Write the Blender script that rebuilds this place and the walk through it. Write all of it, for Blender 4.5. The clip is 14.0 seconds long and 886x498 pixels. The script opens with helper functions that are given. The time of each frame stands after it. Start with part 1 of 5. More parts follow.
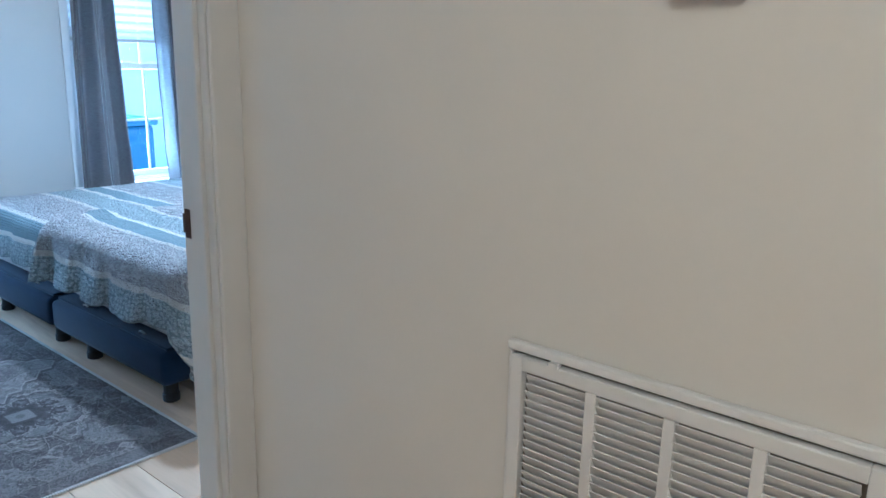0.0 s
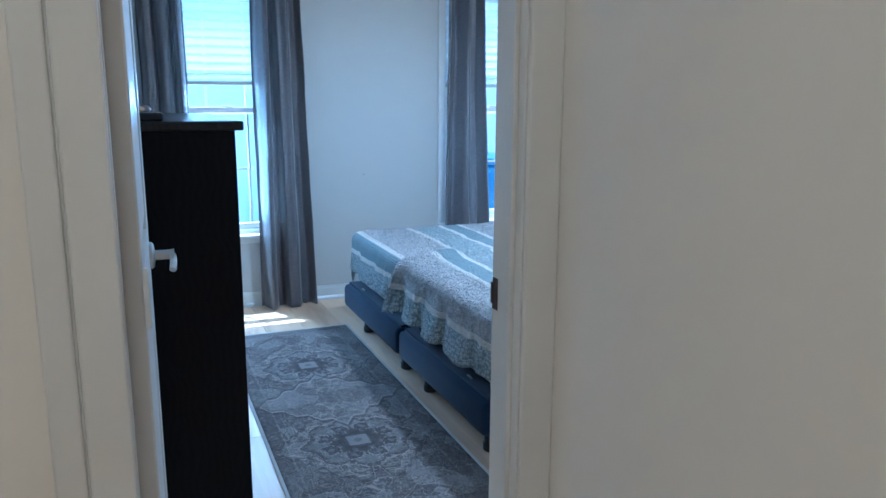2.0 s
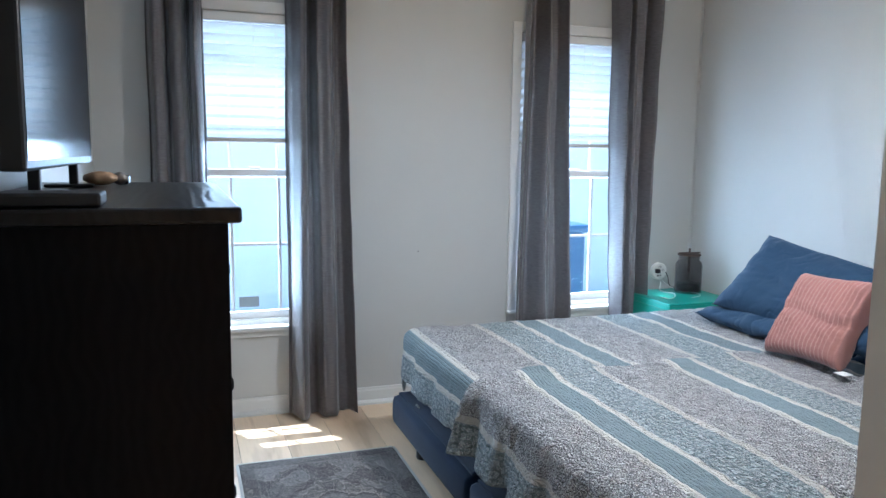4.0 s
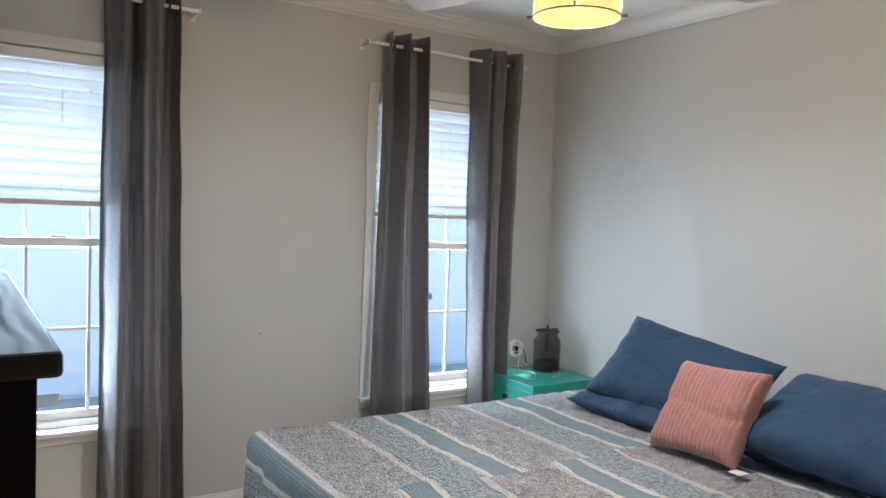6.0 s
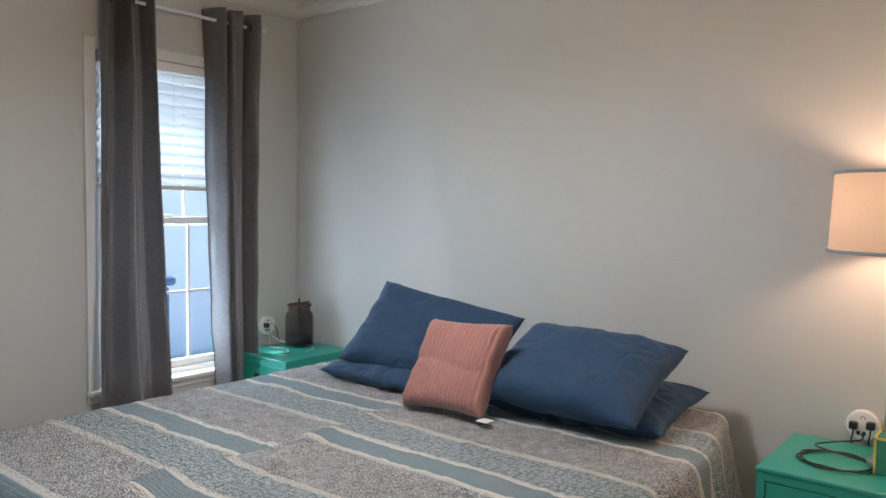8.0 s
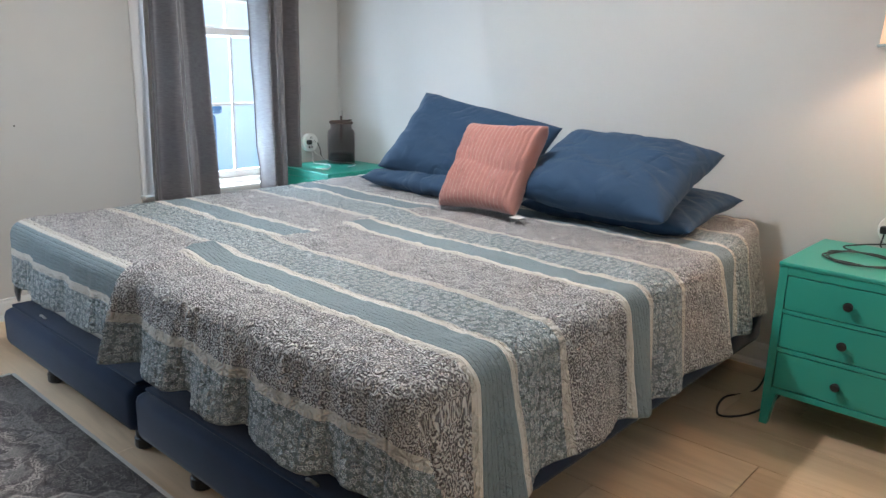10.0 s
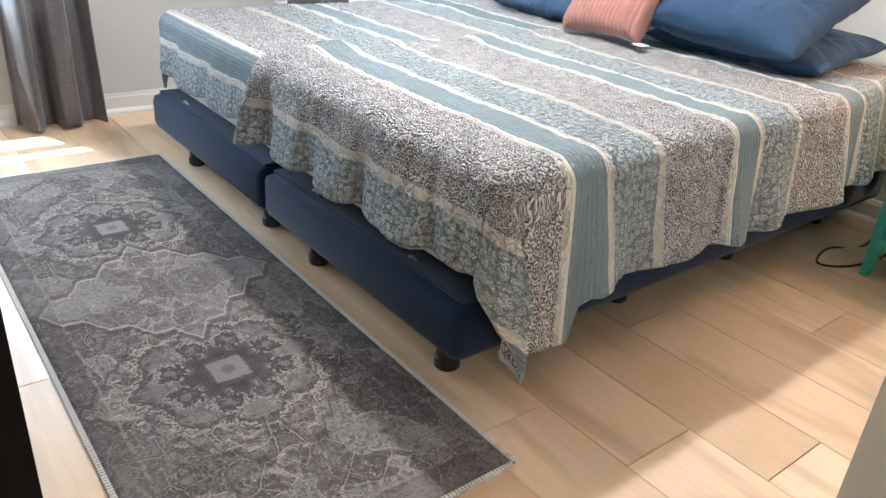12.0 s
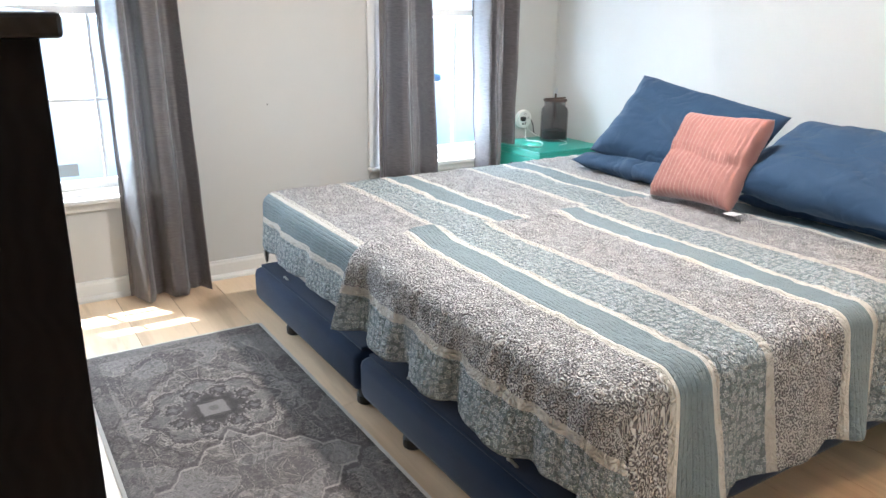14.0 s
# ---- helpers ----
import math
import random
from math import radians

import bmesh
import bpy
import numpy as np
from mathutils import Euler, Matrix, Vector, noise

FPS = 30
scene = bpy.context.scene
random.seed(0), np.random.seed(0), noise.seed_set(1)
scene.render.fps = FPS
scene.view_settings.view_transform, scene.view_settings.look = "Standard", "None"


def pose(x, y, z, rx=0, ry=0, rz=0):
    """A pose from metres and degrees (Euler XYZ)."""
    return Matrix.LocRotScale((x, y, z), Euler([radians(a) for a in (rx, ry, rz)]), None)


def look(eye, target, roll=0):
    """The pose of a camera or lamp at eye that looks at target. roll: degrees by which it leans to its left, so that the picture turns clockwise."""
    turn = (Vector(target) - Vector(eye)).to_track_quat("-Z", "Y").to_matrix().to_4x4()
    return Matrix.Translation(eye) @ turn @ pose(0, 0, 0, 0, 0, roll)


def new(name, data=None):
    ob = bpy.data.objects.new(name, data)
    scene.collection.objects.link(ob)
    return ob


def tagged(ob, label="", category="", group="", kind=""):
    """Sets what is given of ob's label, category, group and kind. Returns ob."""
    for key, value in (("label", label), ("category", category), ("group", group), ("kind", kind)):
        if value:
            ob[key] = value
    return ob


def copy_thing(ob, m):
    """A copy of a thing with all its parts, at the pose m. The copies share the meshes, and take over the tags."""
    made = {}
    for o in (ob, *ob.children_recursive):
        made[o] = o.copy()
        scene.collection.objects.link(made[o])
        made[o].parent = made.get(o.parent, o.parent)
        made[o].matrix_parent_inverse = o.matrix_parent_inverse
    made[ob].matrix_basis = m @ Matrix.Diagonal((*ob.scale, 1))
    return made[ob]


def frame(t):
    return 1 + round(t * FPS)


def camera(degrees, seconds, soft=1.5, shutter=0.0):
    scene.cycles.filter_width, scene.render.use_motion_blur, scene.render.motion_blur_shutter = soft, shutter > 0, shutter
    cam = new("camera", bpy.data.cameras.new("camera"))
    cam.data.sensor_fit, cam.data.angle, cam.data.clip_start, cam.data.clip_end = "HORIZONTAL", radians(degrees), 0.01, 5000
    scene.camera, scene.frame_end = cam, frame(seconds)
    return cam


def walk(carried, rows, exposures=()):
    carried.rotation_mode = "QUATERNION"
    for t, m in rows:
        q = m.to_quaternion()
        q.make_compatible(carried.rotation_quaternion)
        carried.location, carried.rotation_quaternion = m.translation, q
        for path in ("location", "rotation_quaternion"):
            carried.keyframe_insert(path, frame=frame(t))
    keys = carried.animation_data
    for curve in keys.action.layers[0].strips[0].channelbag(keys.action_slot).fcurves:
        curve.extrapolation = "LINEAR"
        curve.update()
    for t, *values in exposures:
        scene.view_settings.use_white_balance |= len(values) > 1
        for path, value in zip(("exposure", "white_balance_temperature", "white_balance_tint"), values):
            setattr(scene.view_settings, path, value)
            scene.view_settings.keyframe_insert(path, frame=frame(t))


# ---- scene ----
cam = camera(61.0, 14.0)
EXPOSURES = [(0, 1.66, 3950, -2), (1.5, 1.46, 3880, -2), (2.7, 1.38, 3800, -2), (4.8, 1.28, 5750, 8), (7.7, 0.87, 5850, 8), (9.8, 1.30, 5700, 7), (12.5, 2.22, 5700, 8), (14, 2.02, 5850, 8)]
PATH = [
    (0, (-0.298, -1.346, 1.309), (1.186, -0.092, 0.832), 1.3),
    (0.5, (-0.254, -1.414, 1.312), (0.956, 0.106, 0.841), 1.9),
    (1, (-0.158, -1.457, 1.33), (0.794, 0.245, 0.886), 2.3),
    (1.5, (-0.122, -1.396, 1.337), (0.688, 0.381, 0.908), 1.3),
    (2, (-0.103, -1.203, 1.342), (0.646, 0.608, 0.945), 0.3),
    (2.5, (-0.045, -1.005, 1.332), (0.623, 0.847, 0.978), 0.5),
    (2.7, (-0.003, -0.918, 1.334), (0.622, 0.952, 0.998), 0.5),
    (4.8, (0.116, 0.083, 1.401), (0.859, 1.929, 1.208), 2.1),
    (5, (0.1, 0.132, 1.412), (0.895, 1.959, 1.235), 2.0),
    (5.5, (0.093, 0.193, 1.427), (1.018, 1.961, 1.283), 1.7),
    (6, (0.112, 0.201, 1.429), (1.199, 1.878, 1.337), 2.2),
    (6.5, (0.148, 0.205, 1.433), (1.398, 1.765, 1.369), 2.4),
    (7, (0.175, 0.226, 1.421), (1.574, 1.653, 1.367), 2.3),
    (7.5, (0.2, 0.241, 1.392), (1.714, 1.546, 1.321), 1.7),
    (7.7, (0.209, 0.245, 1.377), (1.754, 1.512, 1.29), 1.1),
    (9.8, (0.169, 0.198, 1.176), (1.654, 1.46, 0.727), 0.8),
    (10, (0.168, 0.163, 1.16), (1.611, 1.456, 0.664), 1.5),
    (10.5, (0.137, 0.113, 1.138), (1.501, 1.442, 0.529), 2.7),
    (11, (0.114, 0.084, 1.117), (1.4, 1.438, 0.402), 3.4),
    (11.5, (0.099, 0.065, 1.101), (1.312, 1.436, 0.296), 4.0),
    (12, (0.093, 0.049, 1.092), (1.236, 1.43, 0.205), 4.4),
    (12.5, (0.076, 0.014, 1.108), (1.142, 1.436, 0.19), 4.2),
    (13, (0.059, -0.02, 1.173), (1.074, 1.487, 0.338), 3.4),
    (13.5, (0.082, 0.008, 1.223), (1.073, 1.592, 0.509), 2.2),
    (14, (0.104, 0.124, 1.279), (1.122, 1.734, 0.668), 0.7),
]
walk(cam, [(t, look(eye, target, roll)) for t, eye, target, roll in PATH], EXPOSURES)

# ---- world, sun, lamps ----
world = bpy.data.worlds.new("world")
scene.world = world
world.use_nodes = True
wn = world.node_tree.nodes
sky = wn.new("ShaderNodeTexSky")
sky.sky_type, sky.sun_disc = "NISHITA", False
sky.sun_elevation, sky.sun_rotation = radians(68), radians(-25)
world.node_tree.links.new(sky.outputs[0], wn["Background"].inputs[0])
wn["Background"].inputs[1].default_value = 0.15

sun = new("sun", bpy.data.lights.new("sun", "SUN"))
sun.data.energy, sun.data.angle, sun.data.color = 5.0, radians(0.5), (1, 0.96, 0.9)
sun.matrix_world = look((-1.26, 6.3, 8.5), (0, 3.6, 0.9))


def lamp(name, kind, at, power, colour, size=0.1, target=None, size_y=None):
    ob = new(name, bpy.data.lights.new(name, kind))
    ob.data.energy, ob.data.color = power, colour
    if kind == "AREA":
        ob.data.size = size
        if size_y:
            ob.data.shape, ob.data.size_y = "RECTANGLE", size_y
    else:
        ob.data.shadow_soft_size = size
    ob.matrix_world = look(at, target) if target else Matrix.Translation(at)
    return ob


WARM = (1.0, 0.68, 0.42)
lamp("fan_bulb", "POINT", (1.60, 1.84, 2.045), 38, (1.0, 0.93, 0.85), 0.05)
lamp("bedside_bulb", "POINT", (2.88, 0.60, 1.35), 5.0, WARM, 0.05)
lamp("hall_bulb", "POINT", (-1.0, -1.9, 2.25), 10.5, (1.0, 0.67, 0.39), 0.22)
for cx in (0.47, 2.30):
    lamp("window_light", "AREA", (cx, 3.88, 0.98), 18, (0.80, 0.91, 1.0), 0.74, (cx, 0, 1.85), 0.84)


# ---- materials ----
def mat(name, colour, rough=0.6, metal=0.0, var=0.08, scale=6.0, bump=0.1, fine=120.0, sheen=0.0):
    """A painted or plain surface: colour with broad stains and a fine grain, and a fine relief."""
    m = bpy.data.materials.new(name)
    m.use_nodes = True
    nt = m.node_tree
    n, l = nt.nodes, nt.links
    b = n["Principled BSDF"]
    b.inputs["Roughness"].default_value, b.inputs["Metallic"].default_value = rough, metal
    if sheen:
        b.inputs["Sheen Weight"].default_value = sheen
    co = n.new("ShaderNodeTexCoord")
    n1, n2 = n.new("ShaderNodeTexNoise"), n.new("ShaderNodeTexNoise")
    n1.inputs["Scale"].default_value, n2.inputs["Scale"].default_value = scale, fine
    n1.inputs["Detail"].default_value = 5
    for q in (n1, n2):
        l.new(co.outputs["Object"], q.inputs["Vector"])
    mix = n.new("ShaderNodeMix")
    mix.data_type = "RGBA"
    mix.inputs[6].default_value = (*[c * (1 - var) for c in colour], 1)
    mix.inputs[7].default_value = (*[min(1, c * (1 + var)) for c in colour], 1)
    add = n.new("ShaderNodeMath")
    add.operation = "MULTIPLY_ADD"
    add.inputs[1].default_value = 0.3
    l.new(n2.outputs[0], add.inputs[0])
    sub = n.new("ShaderNodeMath")
    sub.operation = "MULTIPLY"
    sub.inputs[1].default_value = 0.7
    l.new(n1.outputs[0], sub.inputs[0])
    l.new(sub.outputs[0], add.inputs[2])
    l.new(add.outputs[0], mix.inputs[0])
    l.new(mix.outputs[2], b.inputs["Base Color"])
    if bump:
        bp = n.new("ShaderNodeBump")
        bp.inputs["Strength"].default_value, bp.inputs["Distance"].default_value = bump, 0.002
        l.new(n2.outputs[0], bp.inputs["Height"])
        l.new(bp.outputs[0], b.inputs["Normal"])
    return m


WALL = mat("wall_paint", (0.51, 0.506, 0.49), 0.55, var=0.03, bump=0.08)
HALL = mat("hall_paint", (0.74, 0.71, 0.65), 0.5, var=0.03, bump=0.08)
CEIL = mat("ceiling_paint", (0.86, 0.855, 0.835), 0.7, var=0.02)
TRIM = mat("trim_paint", (0.66, 0.655, 0.635), 0.35, var=0.03, bump=0.04)
GREEN = mat("green_lacquer", (0.04, 0.31, 0.24), 0.35, var=0.05, bump=0.03)
NAVY = mat("navy_velvet", (0.008, 0.021, 0.054), 0.9, var=0.5, scale=7, bump=0.2, fine=400, sheen=0.15)
NAVY.node_tree.nodes["Principled BSDF"].inputs["Specular IOR Level"].default_value = 0.2
BLACK = mat("black_plastic", (0.012, 0.012, 0.013), 0.4, bump=0.05)

PINK = mat("pink_chenille", (0.39, 0.182, 0.155), 0.9, var=0.12, scale=25, bump=0.3, fine=300, sheen=0.4)
STEEL = mat("brushed_steel", (0.55, 0.54, 0.52), 0.3, 1.0, bump=0.02)
SIDING = mat("vinyl_siding", (0.86, 0.88, 0.90), 0.5, var=0.03)
GRASS = mat("outside_ground", (0.52, 0.51, 0.47), 0.9)


class Nodes:
    """Short hand for building a node material."""

    def __init__(self, name, rough=0.6):
        self.m = bpy.data.materials.new(name)
        self.m.use_nodes = True
        self.n, self.l = self.m.node_tree.nodes, self.m.node_tree.links
        self.b = self.n["Principled BSDF"]
        self.b.inputs["Roughness"].default_value = rough

    def node(self, kind, inputs=None, operation="", data_type="", clamp=None, feature="", bands_direction="", flat=False):
        q = self.n.new("ShaderNode" + kind)
        if operation:
            q.operation = operation
        if data_type:
            q.data_type = data_type
        if clamp is not None:
            q.clamp = clamp
        if feature:
            q.feature = feature
        if flat:
            q.voronoi_dimensions = "2D"
        if bands_direction:
            q.bands_direction = bands_direction
        for key, value in (inputs or {}).items():
            self.put(q.inputs[key], value)
        return q

    def put(self, socket, value):
        if isinstance(value, bpy.types.NodeSocket):
            self.l.new(value, socket)
        elif isinstance(value, bpy.types.Node):
            self.l.new(value.outputs[0], socket)
        else:
            socket.default_value = value

    def math(self, op, a, b=0.0, c=0.0):
        return self.node("Math", {0: a, 1: b, 2: c}, operation=op).outputs[0]

    def mix(self, f, a, b):
        a, b = [(*v, 1) if isinstance(v, tuple) and len(v) == 3 else v for v in (a, b)]
        return self.node("Mix", {0: f, 6: a, 7: b}, data_type="RGBA").outputs[2]

    def noise(self, vec, scale, detail=3.0, distortion=0.0, rough=0.5):
        return self.node("TexNoise", {"Vector": vec, "Scale": scale, "Detail": detail, "Distortion": distortion, "Roughness": rough}).outputs[0]

    def band(self, value, lo, hi):
        """0 under lo, 1 over hi."""
        return self.node("MapRange", {0: value, 1: lo, 2: hi}, clamp=True).outputs[0]

    def bump(self, height, strength, distance=0.002):
        self.put(self.b.inputs["Normal"], self.node("Bump", {"Height": height, "Strength": strength, "Distance": distance}).outputs[0])

    def colour(self, value):
        self.put(self.b.inputs["Base Color"], value)
        return self.m


def plank_material():
    k = Nodes("pale_oak", 0.38)
    co = k.node("TexCoord").outputs["Object"]
    rnd = k.node("ObjectInfo").outputs["Random"]
    shifted = k.node("VectorMath", {0: co, 1: k.node("CombineXYZ", {0: k.math("MULTIPLY", rnd, 37.0), 1: k.math("MULTIPLY", rnd, 91.0)}).outputs[0]}, operation="ADD").outputs[0]
    long = k.node("VectorMath", {0: shifted, 1: (1.0, 0.07, 1.0)}, operation="MULTIPLY").outputs[0]
    broad = k.node("VectorMath", {0: shifted, 1: (1.0, 0.25, 1.0)}, operation="MULTIPLY").outputs[0]
    fine = k.noise(long, 90, 4, 0.6)
    wide = k.noise(k.node("VectorMath", {0: shifted, 1: (1.0, 0.13, 1.0)}, operation="MULTIPLY").outputs[0], 8, 3, 0.5)
    knots = k.noise(broad, 14, 3, 0.6)
    base = k.mix(rnd, (0.83, 0.640, 0.440), (0.61, 0.435, 0.275))
    c = k.mix(k.math("MULTIPLY", k.band(wide, 0.50, 0.66), 0.65), base, (0.46, 0.31, 0.185))
    c = k.mix(k.math("MULTIPLY", k.band(fine, 0.45, 0.8), 0.12), c, (0.26, 0.15, 0.075))
    c = k.mix(k.math("MULTIPLY", k.band(knots, 0.71, 0.80), 0.6), c, (0.24, 0.15, 0.085))
    k.bump(fine, 0.12, 0.001)
    k.put(k.b.inputs["Roughness"], k.band(wide, -0.6, 2.2))
    return k.colour(c)


FLOORING = plank_material()
GAP = mat("dark_joint", (0.12, 0.075, 0.045), 0.8)


def rug_material():
    """A worn grey oriental runner: two rosettes on the long axis in stepped lozenges, scrolls, a border and fading."""
    k = Nodes("worn_grey_rug", 0.95)
    co = k.node("TexCoord").outputs["Object"]
    warp = k.node("VectorMath", {0: co, 1: k.node("VectorMath", {0: k.node("TexNoise", {"Vector": co, "Scale": 34.0, "Detail": 3.0}).outputs["Color"], "Scale": 0.014}, operation="SCALE").outputs[0]}, operation="ADD").outputs[0]
    xyz = k.node("SeparateXYZ", {0: warp})
    x, y = k.math("ADD", xyz.outputs[0], 0.003), k.math("SUBTRACT", xyz.outputs[1], 0.015)
    ax, ay = k.math("ABSOLUTE", x), k.math("ABSOLUTE", y)
    yy = k.math("SUBTRACT", ay, 0.455)
    r = k.math("SQRT", k.math("ADD", k.math("MULTIPLY", ax, ax), k.math("MULTIPLY", yy, yy)))
    ang = k.math("ARCTAN2", yy, x)
    ring = lambda v, at, w: k.math("SUBTRACT", 1.0, k.band(k.math("ABSOLUTE", k.math("SUBTRACT", v, at)), w * 0.5, w))
    part_of = lambda f, amount: k.math("MULTIPLY", f, amount)

    def petals(count, at, turn=0.0):
        """Distance to the nearest of count dots on a circle of radius at round each rosette."""
        step = 2 * math.pi / count
        a = k.math("SUBTRACT", k.math("MULTIPLY", k.math("FRACT", k.math("ADD", k.math("DIVIDE", ang, step), 10.5 + turn)), step), step / 2)
        px, py = k.math("SUBTRACT", k.math("MULTIPLY", r, k.math("COSINE", a)), at), k.math("MULTIPLY", r, k.math("SINE", a))
        return k.math("SQRT", k.math("ADD", k.math("MULTIPLY", px, px), k.math("MULTIPLY", py, py)))

    light, mid, dark = (0.48, 0.428, 0.390), (0.20, 0.180, 0.168), (0.052, 0.043, 0.041)
    # the drawing is mirrored about both axes of each half, as it is woven
    half = k.node("CombineXYZ", {0: ax, 1: k.math("ABSOLUTE", yy), 2: 0.0}).outputs[0]
    scroll, small, vine = k.noise(half, 22, 2, 3.0), k.noise(half, 44, 1, 2.2), k.noise(half, 13, 2, 3.6)
    cell = k.node("TexVoronoi", {"Vector": half, "Scale": 9.0, "Randomness": 0.9}, flat=True).outputs["Color"]
    rim = k.node("TexVoronoi", {"Vector": half, "Scale": 9.0, "Randomness": 0.9}, feature="DISTANCE_TO_EDGE", flat=True).outputs["Distance"]
    tone = k.node("SeparateColor", {0: cell}).outputs[0]
    c = k.mix(k.band(scroll, 0.40, 0.56), (0.120, 0.103, 0.098), (0.275, 0.242, 0.222))
    c = k.mix(part_of(k.band(tone, 0.62, 0.66), 0.45), c, (0.09, 0.082, 0.087))
    c = k.mix(part_of(k.band(tone, 0.34, 0.30), 0.40), c, (0.46, 0.425, 0.412))
    c = k.mix(part_of(k.band(rim, 0.060, 0.040), 0.75), c, dark)
    c = k.mix(part_of(k.band(rim, 0.026, 0.016), 0.70), c, light)
    steps = k.math("ADD", k.math("ADD", k.math("MULTIPLY", ax, 1.25), k.math("ABSOLUTE", yy)), k.math("MULTIPLY", k.math("PINGPONG", ax, 0.02), 1.4))
    out = k.band(steps, 0.385, 0.392)
    patch = k.band(k.noise(warp, 6.0, 1, 0.6), 0.50, 0.53)
    c = k.mix(part_of(out, 0.25), c, (0.085, 0.081, 0.088))
    c = k.mix(part_of(k.math("MULTIPLY", out, patch), 0.5), c, (0.38, 0.352, 0.34))
    c = k.mix(part_of(ring(k.noise(warp, 6.0, 1, 0.6), 0.515, 0.010), 0.7), c, light)
    c = k.mix(part_of(k.band(small, 0.54, 0.57), 0.52), c, dark)
    c = k.mix(part_of(k.band(k.math("ABSOLUTE", k.math("SUBTRACT", vine, 0.5)), 0.016, 0.006), 0.8), c, light)
    c = k.mix(part_of(k.band(k.math("ABSOLUTE", k.math("SUBTRACT", scroll, 0.59)), 0.014, 0.005), 0.8), c, dark)
    c = k.mix(part_of(ring(steps, 0.388, 0.006), part_of(k.band(vine, 0.42, 0.52), 0.85)), c, light)
    c = k.mix(part_of(ring(steps, 0.43, 0.010), 0.6), c, dark)
    # the rosette: outer dots, a ring of petals, a dark disc, a pale square with a dark eye
    frill = k.math("MULTIPLY", k.math("SUBTRACT", small, 0.5), 0.07)
    far, near = k.math("ADD", petals(8, 0.128, 0.5), frill), k.math("ADD", petals(8, 0.085), frill)
    # lobed medallion: a worn ground inside a dark line and a pale line
    lobe = k.math("ADD", k.math("SUBTRACT", r, k.math("MULTIPLY", k.math("COSINE", k.math("MULTIPLY", ang, 8.0)), 0.016)), frill)
    c = k.mix(part_of(k.band(lobe, 0.205, 0.195), 0.55), c, (0.22, 0.203, 0.198))
    c = k.mix(part_of(ring(lobe, 0.200, 0.012), 0.75), c, dark)
    c = k.mix(part_of(ring(lobe, 0.216, 0.006), 0.85), c, light)
    # two angular panels meet between the medallions
    arrow = k.math("ADD", k.math("ADD", k.math("MULTIPLY", ax, 0.85), k.math("MULTIPLY", k.math("PINGPONG", ax, 0.045), 0.8)), ay)
    c = k.mix(part_of(k.band(arrow, 0.300, 0.290), 0.18), c, (0.33, 0.303, 0.290))
    c = k.mix(part_of(ring(arrow, 0.295, 0.007), 0.75), c, light)
    c = k.mix(part_of(ring(arrow, 0.315, 0.014), 0.60), c, dark)
    c = k.mix(part_of(ring(far, 0.038, 0.006), 0.75), c, light)
    c = k.mix(part_of(k.band(far, 0.036, 0.031), 0.85), c, dark)
    c = k.mix(part_of(k.band(far, 0.017, 0.010), 0.55), c, (0.34, 0.315, 0.31))
    c = k.mix(part_of(k.band(near, 0.030, 0.024), 0.85), c, dark)
    c = k.mix(part_of(k.band(r, 0.084, 0.074), 0.75), c, dark)
    c = k.mix(k.band(k.math("MAXIMUM", ax, k.math("ABSOLUTE", yy)), 0.046, 0.040), c, (0.30, 0.275, 0.26))
    c = k.mix(k.band(r, 0.020, 0.015), c, mid)
    # little roses scattered over field and border
    rose = k.node("TexVoronoi", {"Vector": warp, "Scale": 7.0}, flat=True).outputs["Distance"]
    edge = k.math("MAXIMUM", k.math("SUBTRACT", ax, 0.27), k.math("SUBTRACT", ay, 0.985))
    c = k.mix(part_of(k.band(edge, 0.0, 0.004), 0.30), c, dark)
    c = k.mix(part_of(ring(edge, 0.003, 0.005), part_of(k.band(small, 0.44, 0.52), 0.45)), c, light)
    c = k.mix(part_of(ring(rose, 0.20, 0.035), part_of(k.band(r, 0.16, 0.20), 0.22)), c, dark)
    c = k.mix(part_of(ring(rose, 0.11, 0.030), part_of(k.band(r, 0.16, 0.20), 0.15)), c, light)
    # wear and fading
    fade = k.noise(co, 4.0, 4, 0.8)
    c = k.mix(part_of(k.band(fade, 0.54, 0.64), 0.25), c, (0.33, 0.306, 0.296))
    c = k.mix(part_of(k.band(fade, 0.46, 0.34), 0.22), c, (0.11, 0.102, 0.105))
    thread = k.noise(k.node("VectorMath", {0: co, 1: (1.0, 3.5, 1.0)}, operation="MULTIPLY").outputs[0], 150, 3)
    c = k.mix(part_of(k.band(thread, 0.43, 0.62), 0.42), c, (0.095, 0.087, 0.087))
    c = k.mix(part_of(k.band(thread, 0.42, 0.28), 0.26), c, (0.38, 0.352, 0.342))
    c = k.node("Gamma", {0: k.mix(0.08, c, (0.110, 0.070, 0.045)), 1: 1.14}).outputs[0]
    k.bump(k.noise(co, 420, 2), 0.5, 0.003)
    return k.colour(c)


